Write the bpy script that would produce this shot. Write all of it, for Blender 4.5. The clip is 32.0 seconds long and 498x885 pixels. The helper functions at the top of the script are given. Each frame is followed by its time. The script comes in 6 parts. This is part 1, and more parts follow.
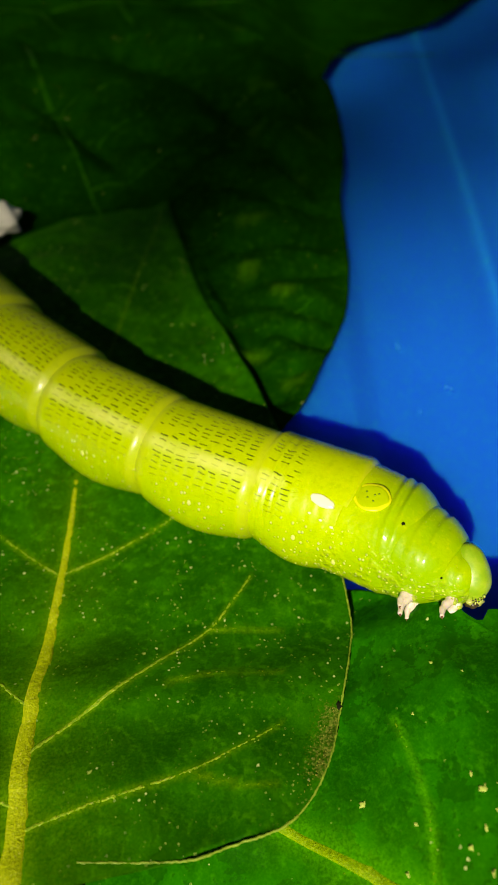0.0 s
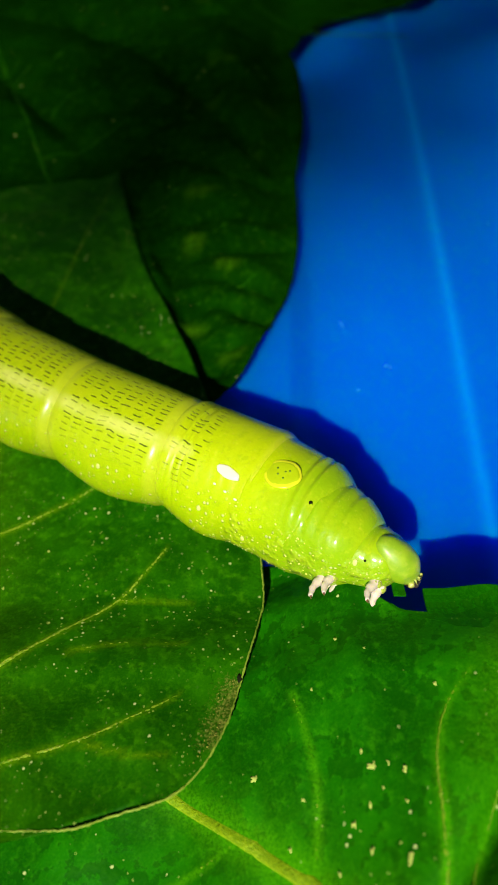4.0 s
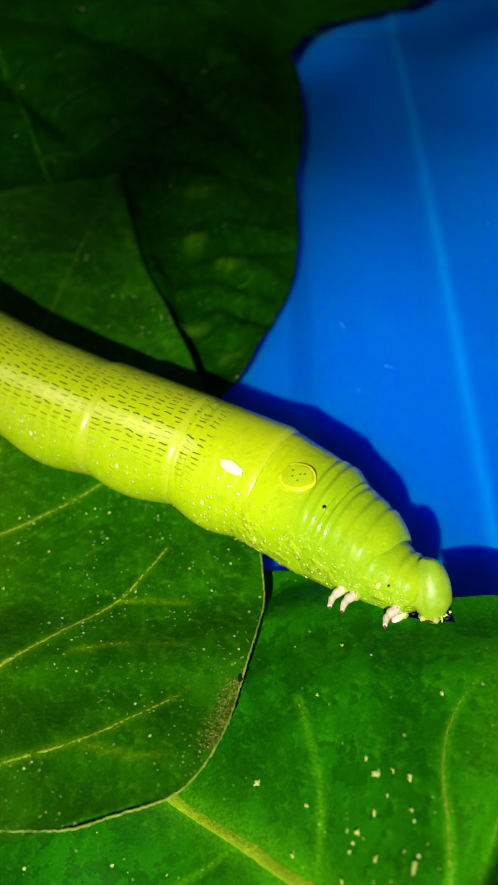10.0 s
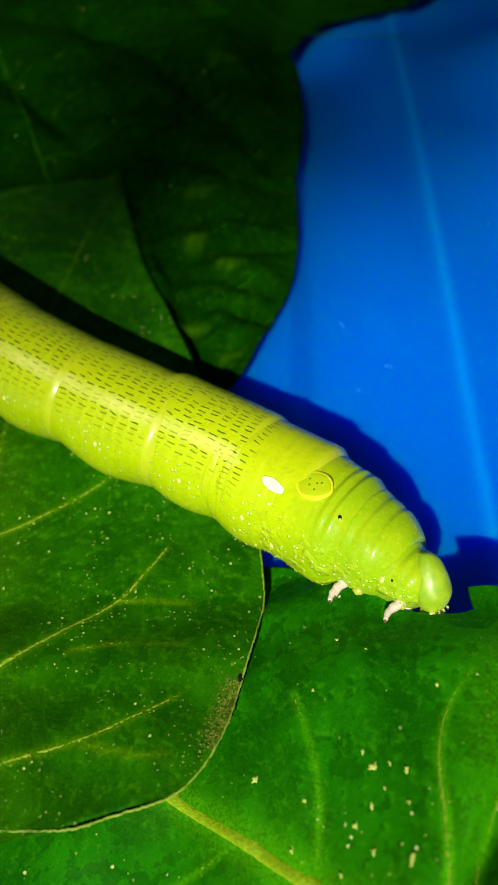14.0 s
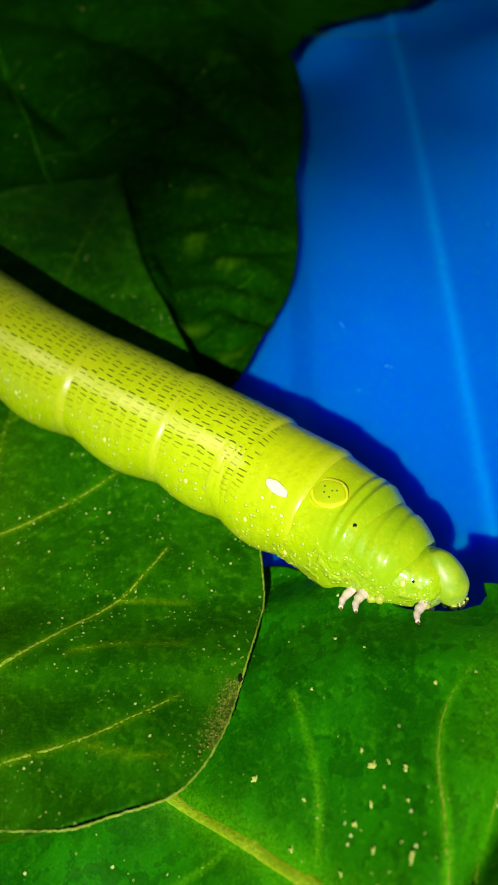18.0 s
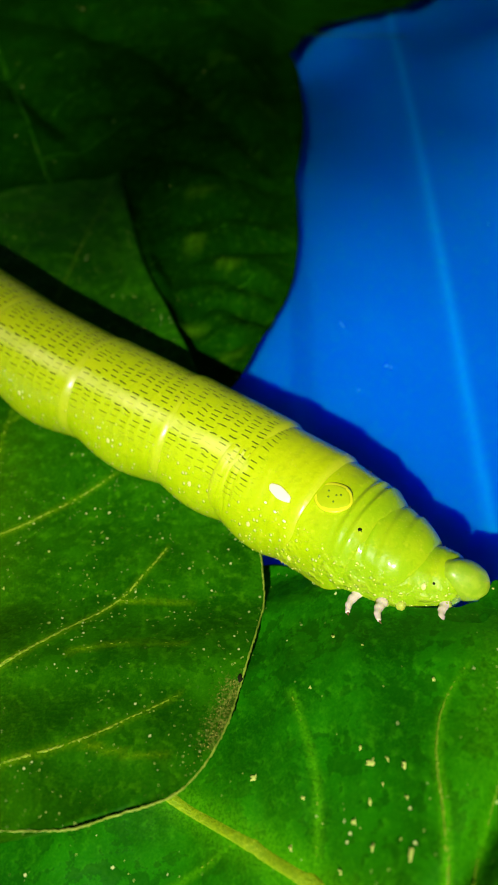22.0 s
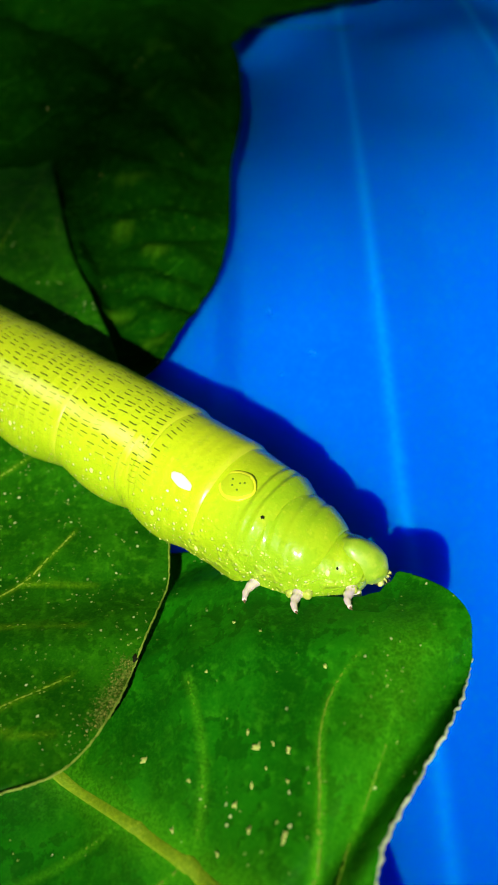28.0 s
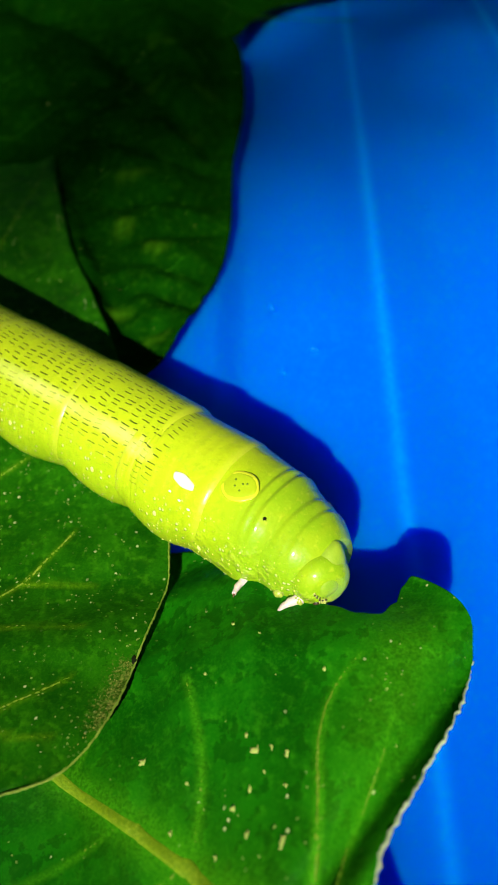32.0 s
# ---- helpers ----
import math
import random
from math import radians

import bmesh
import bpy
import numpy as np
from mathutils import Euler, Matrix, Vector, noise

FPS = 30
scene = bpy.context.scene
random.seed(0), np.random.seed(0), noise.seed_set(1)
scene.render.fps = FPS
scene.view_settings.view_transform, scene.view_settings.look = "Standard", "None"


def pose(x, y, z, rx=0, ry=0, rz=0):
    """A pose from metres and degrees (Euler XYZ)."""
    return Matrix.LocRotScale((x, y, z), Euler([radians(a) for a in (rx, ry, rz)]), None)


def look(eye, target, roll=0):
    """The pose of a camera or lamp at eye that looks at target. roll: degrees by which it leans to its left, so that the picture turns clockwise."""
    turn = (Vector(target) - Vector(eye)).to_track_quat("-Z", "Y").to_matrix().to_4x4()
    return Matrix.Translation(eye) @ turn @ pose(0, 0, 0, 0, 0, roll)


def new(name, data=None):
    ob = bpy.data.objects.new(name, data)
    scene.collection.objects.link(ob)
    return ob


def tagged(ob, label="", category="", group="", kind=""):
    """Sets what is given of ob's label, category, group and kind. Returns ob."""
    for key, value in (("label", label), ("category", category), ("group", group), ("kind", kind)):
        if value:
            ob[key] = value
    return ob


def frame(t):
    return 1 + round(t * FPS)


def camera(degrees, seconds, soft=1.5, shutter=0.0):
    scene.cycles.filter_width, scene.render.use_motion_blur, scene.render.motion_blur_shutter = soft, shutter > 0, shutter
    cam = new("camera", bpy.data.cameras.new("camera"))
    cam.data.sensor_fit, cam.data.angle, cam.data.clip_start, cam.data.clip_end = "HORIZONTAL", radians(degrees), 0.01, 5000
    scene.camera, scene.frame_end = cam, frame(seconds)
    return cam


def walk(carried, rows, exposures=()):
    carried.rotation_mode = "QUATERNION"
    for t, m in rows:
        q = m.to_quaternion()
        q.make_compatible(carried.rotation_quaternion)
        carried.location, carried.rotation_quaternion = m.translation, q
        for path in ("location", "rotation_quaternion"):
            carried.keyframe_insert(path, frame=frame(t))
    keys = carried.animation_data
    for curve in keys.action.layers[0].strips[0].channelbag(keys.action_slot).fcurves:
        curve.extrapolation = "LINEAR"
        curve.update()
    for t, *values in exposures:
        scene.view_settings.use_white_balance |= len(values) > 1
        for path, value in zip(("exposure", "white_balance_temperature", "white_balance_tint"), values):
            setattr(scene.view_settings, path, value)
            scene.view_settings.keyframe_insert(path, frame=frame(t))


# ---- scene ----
cam = camera(38.4, 32.0, soft=1.1)
# ---- path of the camera ----
walk(cam, [
    (0, pose(-0.00787, -0.04715, 0.07631, 38.674, 1.475, -0.676)),
    (1, pose(-0.00772, -0.04710, 0.07591, 38.827, 1.604, -0.658)),
    (1.5, pose(-0.00605, -0.04763, 0.07437, 38.311, 0.736, -0.973)),
    (2, pose(-0.00327, -0.04762, 0.07470, 38.300, -0.997, -0.427)),
    (2.5, pose(-0.00073, -0.04770, 0.07480, 38.430, -1.288, -0.786)),
    (3, pose(-0.00003, -0.04739, 0.07451, 37.790, -0.306, -0.039)),
    (3.5, pose(0.00004, -0.04779, 0.07386, 37.852, -0.034, -0.010)),
    (5, pose(0.00000, -0.04800, 0.07350, 38.000, 0.000, 0.000)),
    (6, pose(0.00000, -0.04800, 0.07350, 38.000, 0.000, 0.000)),
    (24.4, pose(0.00000, -0.04800, 0.07350, 38.000, 0.000, 0.000)),
    (25, pose(0.00339, -0.04923, 0.07349, 38.460, -0.522, -2.167)),
    (25.5, pose(0.00891, -0.05075, 0.07270, 38.867, -0.781, -3.861)),
    (27.5, pose(0.00903, -0.04907, 0.07265, 37.677, -0.530, -0.965)),
    (28, pose(0.00824, -0.04949, 0.07235, 37.914, -0.871, -1.230)),
    (29, pose(0.00879, -0.04862, 0.07248, 37.380, -0.537, -1.046)),
    (32, pose(0.00892, -0.04870, 0.07235, 37.403, -0.424, -0.997)),
], [(0, -0.03, 7500, 8), (1, -0.18, 7500, 8), (1.5, -0.05, 7500, 8), (2, 0.1, 6500, 10), (3, 0.06, 6500, 10), (22.5, 0.06, 6500, 10), (23.0, -0.28, 6500, 10), (23.5, -0.35, 6500, 10), (24.0, 0.06, 6500, 10),
    (24.5, 0.0, 6500, 10), (25.0, -0.06, 6350, 12), (25.5, 0.7, 6200, 14), (26.2, 0.6, 6100, 14), (27.5, 0.36, 6050, 15), (32, 0.36, 6050, 15)])

cam.data.dof.use_dof = True
cam.data.dof.focus_distance, cam.data.dof.aperture_fstop = 0.068, 42.0

# ---- light ----
world = bpy.data.worlds.new("sky")
scene.world = world
world.use_nodes = True
wn = world.node_tree.nodes
sky = wn.new("ShaderNodeTexSky")
sky.sky_type, sky.sun_disc = "NISHITA", False
SUN_UP, SUN_SIDE = radians(43), radians(17)      # height, and how far round from due south
sky.sun_elevation, sky.sun_rotation = SUN_UP, radians(180 + 17)
wn["Background"].inputs["Strength"].default_value = 0.014
world.node_tree.links.new(sky.outputs[0], wn["Background"].inputs["Color"])
sun = new("sun", bpy.data.lights.new("sun", "SUN"))
sun.data.energy, sun.data.angle, sun.data.color = 5.0, radians(0.6), (1.0, 0.96, 0.84)
to_sun = Vector((-math.sin(SUN_SIDE) * math.cos(SUN_UP), -math.cos(SUN_SIDE) * math.cos(SUN_UP), math.sin(SUN_UP)))
sun.matrix_world = look(to_sun, (0, 0, 0))

# ---- materials ----
MM = 0.001


class Nodes:
    """A material's node tree, with short calls."""

    def __init__(self, name, rough=0.5):
        self.mat = bpy.data.materials.new(name)
        self.mat.use_nodes = True
        self.t = self.mat.node_tree
        self.b = self.t.nodes["Principled BSDF"]
        self.b.inputs["Roughness"].default_value = rough

    def add(self, kind, **values):
        n = self.t.nodes.new(kind)
        for k, v in values.items():
            if k in n.inputs:
                n.inputs[k].default_value = v
        return n

    def link(self, a, b):
        self.t.links.new(a, b)

    def put(self, socket, v):
        if isinstance(v, (int, float, tuple)):
            socket.default_value = v
        else:
            self.link(v, socket)

    def math(self, op, a, b=0.0, c=0.0):
        n = self.t.nodes.new("ShaderNodeMath")
        n.operation = op
        for s, v in zip(n.inputs, (a, b, c)):
            self.put(s, v)
        return n.outputs[0]

    def mix(self, f, a, b):
        n = self.t.nodes.new("ShaderNodeMix")
        n.data_type = "RGBA"
        for s, v in ((n.inputs[0], f), (n.inputs[6], a), (n.inputs[7], b)):
            self.put(s, v)
        return n.outputs[2]

    def ramp(self, f, lo, hi):
        n = self.add("ShaderNodeMapRange", **{"From Min": lo, "From Max": hi})
        n.interpolation_type = "SMOOTHSTEP"
        self.link(f, n.inputs["Value"])
        return n.outputs[0]

    def coords(self, which="Object"):
        return self.t.nodes.new("ShaderNodeTexCoord").outputs[which]

    def noise(self, scale, detail=4.0, rough=0.6, at=None):
        n = self.add("ShaderNodeTexNoise", Scale=scale, Detail=detail, Roughness=rough)
        self.link(at or self.coords(), n.inputs["Vector"])
        return n.outputs["Fac"]

    def cells(self, scale, feature="F1", at=None, rnd=1.0):
        n = self.add("ShaderNodeTexVoronoi", Scale=scale, Randomness=rnd)
        n.feature = feature
        self.link(at or self.coords(), n.inputs["Vector"])
        return n

    def bump(self, height, depth, strength=1.0):
        n = self.add("ShaderNodeBump", Strength=strength, Distance=depth)
        self.link(height, n.inputs["Height"])
        self.link(n.outputs[0], self.b.inputs["Normal"])

    def colour(self, c):
        self.put(self.b.inputs["Base Color"], c)


def rgb(r, g, b):
    return (r, g, b, 1.0)


def leaf_material(name, dark, mid, pale, rough=0.42, specks=0.16, pale_halo=(0.15, 0.32, 0.001, 1.0), spec=0.22, wetness=0.65):
    """Waxy leaf: blotches, fine net of veinlets, pale specks, and glints of sun painted as pale marks."""
    n = Nodes(name, rough)
    big, fine = n.noise(140, 5), n.noise(900, 4)
    c = n.mix(n.ramp(big, 0.35, 0.68), dark, mid)
    c = n.mix(n.math("MULTIPLY", n.ramp(fine, 0.48, 0.75), 0.42), c, pale)
    c = n.mix(n.math("MULTIPLY", n.ramp(n.noise(4200, 3, 0.7), 0.42, 0.7), 0.15), c, pale)
    wet = n.ramp(n.noise(460, 5, 0.66), 0.525, 0.56)
    c = n.mix(n.math("MULTIPLY", wet, wetness), c, tuple(v * 0.8 for v in dark[:3]) + (1.0,))
    # pale dots and thin arcs, which also paint in glints of the sun
    dots = n.cells(1400)
    rare = n.math("LESS_THAN", n.math("FRACT", n.math("MULTIPLY", dots.outputs["Color"], 7.31)), specks)
    size = n.ramp(n.math("ADD", n.math("ADD", dots.outputs["Distance"], n.math("MULTIPLY", n.math("FRACT", n.math("MULTIPLY", dots.outputs["Color"], 3.7)), 0.24)), n.math("MULTIPLY", n.noise(5000, 2), 0.34)), 0.42, 0.34)
    crowd = n.ramp(n.noise(120, 3), 0.42, 0.60)
    c = n.mix(n.math("MULTIPLY", n.math("MULTIPLY", size, rare), n.math("MULTIPLY", crowd, 0.9)), c, rgb(0.62, 0.74, 0.24))
    glint = n.cells(2700)
    thin = n.math("LESS_THAN", n.math("FRACT", n.math("MULTIPLY", glint.outputs["Color"], 6.7)), specks * 0.45)
    rim = n.ramp(n.math("ABSOLUTE", n.math("SUBTRACT", n.math("ADD", glint.outputs["Distance"], n.math("MULTIPLY", n.noise(5200, 2), 0.5)), 0.46)), 0.09, 0.03)
    c = n.mix(n.math("MULTIPLY", n.math("MULTIPLY", rim, thin), n.math("MULTIPLY", crowd, 0.6)), c, rgb(0.50, 0.66, 0.12))
    fleck = n.cells(430)
    some = n.math("LESS_THAN", n.math("FRACT", n.math("MULTIPLY", fleck.outputs["Color"], 9.17)), specks * 0.9)
    shape = n.ramp(n.math("ADD", fleck.outputs["Distance"], n.math("MULTIPLY", n.noise(2600, 3, 0.7), 0.36)), 0.27, 0.22)
    c = n.mix(n.math("MULTIPLY", n.math("MULTIPLY", shape, some), 0.85), c, rgb(0.44, 0.58, 0.10))
    # paler round the veins, and where sunlit crests and a fold are painted
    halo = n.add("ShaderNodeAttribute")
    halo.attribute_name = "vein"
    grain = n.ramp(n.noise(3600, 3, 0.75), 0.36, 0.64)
    c = n.mix(n.math("MULTIPLY", halo.outputs["Fac"], n.math("ADD", n.math("MULTIPLY", grain, 0.65), 0.35)), c, pale_halo)
    dry = n.add("ShaderNodeAttribute")
    dry.attribute_name = "dry"
    crust = n.ramp(n.math("ADD", dry.outputs["Fac"], n.math("MULTIPLY", n.math("SUBTRACT", n.noise(2600, 5, 0.8), 0.5), 1.5)), 0.50, 0.90)
    c = n.mix(n.math("MULTIPLY", crust, 0.75), c, n.mix(grain, rgb(0.045, 0.058, 0.004), rgb(0.36, 0.35, 0.06)))
    n.colour(c)
    h = n.math("ADD", n.math("MULTIPLY", big, 1.2), n.math("ADD", n.math("MULTIPLY", fine, 0.30), n.math("MULTIPLY", wet, -0.02)))
    n.bump(h, 0.00032, 0.5)
    n.put(n.b.inputs["Roughness"], n.math("ADD", n.math("MULTIPLY", fine, 0.35), rough - 0.15))
    n.b.inputs["Specular IOR Level"].default_value = spec
    return n.mat


def grainy(name, c, shade, glint):
    """Vein tissue: a crowd of pale grains."""
    n = Nodes(name, 0.45)
    g = n.ramp(n.noise(3000, 4, 0.75), 0.34, 0.66)
    k = n.mix(g, shade, c)
    k = n.mix(n.math("MULTIPLY", n.ramp(n.noise(5200, 2), 0.6, 0.72), 0.8), k, glint)
    n.colour(k)
    n.bump(g, 0.00008, 0.6)
    n.b.inputs["Specular IOR Level"].default_value = 0.12
    return n.mat


def plain(name, c, rough=0.5, spec=0.4, vary=0.25, scale=900, depth=0.00008, sss=0.0):
    n = Nodes(name, rough)
    f = n.noise(scale, 4)
    n.colour(n.mix(f, tuple(v * (1 - vary) for v in c[:3]) + (1,), tuple(min(1, v * (1 + vary)) for v in c[:3]) + (1,)))
    n.bump(f, depth, 0.6)
    n.b.inputs["Specular IOR Level"].default_value = spec
    if sss:
        n.b.inputs["Subsurface Weight"].default_value = sss
        n.b.inputs["Subsurface Radius"].default_value = (0.0012, 0.0016, 0.0003)
        n.b.inputs["Subsurface Scale"].default_value = 1.0
    return n.mat


def skin_material(name, dashes, dots, base=(0.53, 0.68, 0.001), side=(0.38, 0.57, 0.001), fade=False, stripe=False, front=None):
    """Caterpillar skin. Map: u runs along the segment in millimetres, v round it in turns from the back (0) over the flank (0.25)."""
    n = Nodes(name, 0.34)
    uv = n.add("ShaderNodeUVMap")
    uv.uv_map = "skin"
    xyz = n.add("ShaderNodeSeparateXYZ")
    n.link(uv.outputs[0], xyz.inputs[0])
    u, v = xyz.outputs[0], xyz.outputs[1]
    big, fine = n.noise(260, 3), n.noise(2600, 3)
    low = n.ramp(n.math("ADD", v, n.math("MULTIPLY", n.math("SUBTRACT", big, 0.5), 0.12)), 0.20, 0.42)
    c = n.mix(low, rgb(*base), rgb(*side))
    span = n.add("ShaderNodeUVMap")
    span.uv_map = "span"
    sx = n.add("ShaderNodeSeparateXYZ")
    n.link(span.outputs[0], sx.inputs[0])
    if front:
        c = n.mix(n.ramp(n.math("ADD", sx.outputs[0], n.math("MULTIPLY", n.math("SUBTRACT", big, 0.5), 0.3)), 0.35, 0.90), c, rgb(*front))
    c = n.mix(n.math("MULTIPLY", n.ramp(big, 0.45, 0.75), 0.35), c, rgb(0.56, 0.62, 0.008))
    pores = n.cells(1500)
    mott = n.noise(1100, 5, 0.7)
    c = n.mix(n.math("MULTIPLY", n.ramp(mott, 0.52, 0.66), 0.28), c, rgb(side[0] * 0.72, side[1] * 0.80, 0.002))
    c = n.mix(n.math("MULTIPLY", n.ramp(n.noise(1900, 3), 0.55, 0.75), 0.35), c, rgb(0.70, 0.76, 0.03))
    if stripe:
        # pale flank line, its colour also brightened for the sun's glare along it
        off = n.math("ABSOLUTE", n.math("SUBTRACT", n.math("ADD", v, n.math("MULTIPLY", n.math("SUBTRACT", n.noise(700, 2), 0.5), 0.012)), 0.213))
        off = n.math("ADD", off, n.math("MULTIPLY", n.ramp(sx.outputs[0], 0.30, 0.45), 0.04)) if fade else off
        c = n.mix(n.math("MULTIPLY", n.ramp(off, 0.030, 0.004), n.math("ADD", n.math("MULTIPLY", n.ramp(n.noise(300, 3), 0.35, 0.65), 0.3), 0.3)), c, rgb(0.86, 0.88, 0.22))
    height = n.math("ADD", n.math("MULTIPLY", fine, 0.25), n.math("MULTIPLY", n.ramp(pores.outputs["Distance"], 0.1, 0.6), 0.12))
    height = n.math("ADD", height, n.math("MULTIPLY", n.noise(420, 3), 0.7 if dashes else 0.9))
    ends = n.math("MINIMUM", sx.outputs[0], n.math("SUBTRACT", 1.0, sx.outputs[0]))
    joint = n.ramp(ends, 0.19, 0.12)
    if dashes:
        c = n.mix(n.math("MULTIPLY", joint, 0.45), c, rgb(0.60, 0.68, 0.03))
        row = n.math("ADD", n.math("MULTIPLY", v, 66.0), n.math("MULTIPLY", n.math("SUBTRACT", n.noise(260, 3), 0.5), 1.5))
        rid = n.math("FLOOR", row)
        jit = n.math("FRACT", n.math("MULTIPLY", n.math("SINE", n.math("MULTIPLY", rid, 12.9898)), 437.58))
        along = n.math("ADD", n.math("MULTIPLY", u, 0.72), n.math("ADD", n.math("MULTIPLY", jit, 0.52), n.math("MULTIPLY", n.noise(420, 2), 0.5)))
        cid = n.math("ADD", n.math("FLOOR", along), n.math("MULTIPLY", rid, 17.0))
        rnd = n.math("FRACT", n.math("MULTIPLY", n.math("SINE", n.math("MULTIPLY", cid, 78.233)), 758.54))
        a = n.math("ABSOLUTE", n.math("SUBTRACT", n.math("FRACT", along), 0.5))
        b = n.math("ABSOLUTE", n.math("ADD", n.math("SUBTRACT", n.math("FRACT", row), 0.5), n.math("MULTIPLY", n.math("SUBTRACT", rnd, 0.5), 0.5)))
        m = n.math("MULTIPLY", n.ramp(n.math("ADD", a, n.math("MULTIPLY", rnd, 0.12)), 0.43, 0.33), n.ramp(b, 0.125, 0.05))
        m = n.math("MULTIPLY", m, n.math("GREATER_THAN", rnd, 0.14))
        m = n.math("MULTIPLY", m, n.ramp(n.math("ADD", v, n.math("MULTIPLY", rnd, 0.06)), 0.36, 0.24))
        m = n.math("MULTIPLY", m, n.math("SUBTRACT", 1.0, n.ramp(ends, 0.175, 0.155)))
        if stripe:
            # dashes fade where that glare is painted
            m = n.math("MULTIPLY", m, n.math("ADD", n.math("MULTIPLY", n.ramp(off, 0.004, 0.020), 0.75), 0.25))
        if fade:
            m = n.math("MULTIPLY", m, n.ramp(sx.outputs[0], 0.48, 0.36))
        c = n.mix(n.math("MULTIPLY", m, 0.92), c, rgb(0.035, 0.065, 0.006))
        # shallow rings between the columns of dashes
        ring = n.math("COSINE", n.math("MULTIPLY", n.math("ADD", n.math("MULTIPLY", u, 0.72), n.math("MULTIPLY", n.noise(420, 2), 0.5)), math.tau))
        height = n.math("ADD", height, n.math("MULTIPLY", ring, -0.2))
        height = n.math("SUBTRACT", height, n.math("MULTIPLY", m, 1.0))
    if dots:
        cell = n.cells(1.0, rnd=0.75)
        q = n.add("ShaderNodeCombineXYZ")
        n.link(n.math("MULTIPLY", u, 1.6), q.inputs[0])
        n.link(n.math("MULTIPLY", v, 52.0), q.inputs[1])
        n.link(q.outputs[0], cell.inputs["Vector"])
        d = n.ramp(cell.outputs["Distance"], 0.27, 0.17)
        pick = n.math("GREATER_THAN", n.math("FRACT", n.math("MULTIPLY", cell.outputs["Color"], 5.3)), 0.15)
        d = n.math("MULTIPLY", n.math("MULTIPLY", d, pick), n.ramp(v, 0.27, 0.32))
        c = n.mix(n.math("MULTIPLY", d, 0.85), c, rgb(0.72, 0.78, 0.28))
        height = n.math("ADD", height, n.math("MULTIPLY", d, 2.2))
    if not dashes:
        # wet folds and lumps low on the flank, above the legs
        lumps = n.math("MULTIPLY", n.ramp(n.noise(760, 2, 0.5), 0.44, 0.74), n.math("MULTIPLY", n.ramp(v, 0.24, 0.31), n.ramp(v, 0.47, 0.40)))
        height = n.math("ADD", height, n.math("MULTIPLY", lumps, 2.8))
        c = n.mix(n.math("MULTIPLY", lumps, 0.25), c, rgb(0.60, 0.70, 0.05))
    n.colour(c)
    n.bump(height, 0.00012, 0.7)
    n.b.inputs["Specular IOR Level"].default_value = 0.25 if dashes else 0.12
    n.b.inputs["Subsurface Weight"].default_value = 0.15
    n.b.inputs["Subsurface Radius"].default_value = (0.0010, 0.0012, 0.0002)
    n.b.inputs["Subsurface Scale"].default_value = 1.0
    n.b.inputs["Coat Weight"].default_value = 0.42 if dashes else 0.5
    n.b.inputs["Coat Roughness"].default_value = 0.22 if dashes else 0.09
    return n.mat


def head_material():
    """Paler mottled skin with a wet gloss."""
    n = Nodes("skin_head", 0.5)
    a, b = n.noise(520, 4), n.noise(1500, 4, 0.7)
    c = n.mix(n.ramp(a, 0.36, 0.62), rgb(0.27, 0.47, 0.008), rgb(0.37, 0.55, 0.016))
    c = n.mix(n.math("MULTIPLY", n.ramp(b, 0.52, 0.68), 0.4), c, rgb(0.46, 0.58, 0.05))
    c = n.mix(n.math("MULTIPLY", n.ramp(n.noise(2300, 3), 0.60, 0.68), 0.15), c, rgb(0.16, 0.28, 0.004))
    n.colour(c)
    n.bump(n.math("ADD", a, n.math("MULTIPLY", b, 0.5)), 0.00012, 0.6)
    n.b.inputs["Subsurface Weight"].default_value = 0.2
    n.b.inputs["Subsurface Radius"].default_value = (0.0010, 0.0012, 0.0002)
    n.b.inputs["Subsurface Scale"].default_value = 1.0
    n.b.inputs["Coat Weight"].default_value = 0.4
    n.b.inputs["Coat Roughness"].default_value = 0.3
    return n.mat


LEAF_NEAR = leaf_material("leaf_green", rgb(0.006, 0.080, 0.0003), rgb(0.017, 0.140, 0.0004), rgb(0.070, 0.31, 0.001), 0.42, 0.30, spec=0.03, wetness=0.45)
LEAF_CHEWED = leaf_material("leaf_green_spotted", rgb(0.004, 0.088, 0.0003), rgb(0.010, 0.175, 0.0004), rgb(0.046, 0.34, 0.001), 0.38, 0.06, rgb(0.090, 0.42, 0.001), spec=0.05, wetness=0.6)
# darker copy of the leaf green: the dim light at the back painted in
LEAF_BACK = leaf_material("leaf_green_dimmed", rgb(0.0012, 0.028, 0.0002), rgb(0.0036, 0.056, 0.0003), rgb(0.028, 0.15, 0.001), 0.5, 0.02, rgb(0.075, 0.25, 0.002), spec=0.0, wetness=0.3)
VEIN = grainy("leaf_vein", rgb(0.38, 0.52, 0.03), rgb(0.12, 0.30, 0.006), rgb(0.70, 0.78, 0.20))
VEIN_SOFT = grainy("leaf_vein_soft", rgb(0.20, 0.38, 0.010), rgb(0.09, 0.26, 0.005), rgb(0.36, 0.50, 0.06))
MIDRIB_SOFT = grainy("leaf_midrib_soft", rgb(0.29, 0.46, 0.004), rgb(0.17, 0.34, 0.003), rgb(0.45, 0.58, 0.04))
MIDRIB = grainy("leaf_midrib", rgb(0.50, 0.57, 0.012), rgb(0.31, 0.40, 0.006), rgb(0.80, 0.82, 0.15))
MARGIN_THIN = plain("leaf_margin_thin", rgb(0.26, 0.38, 0.03), 0.55, 0.3, 0.6, 1500)
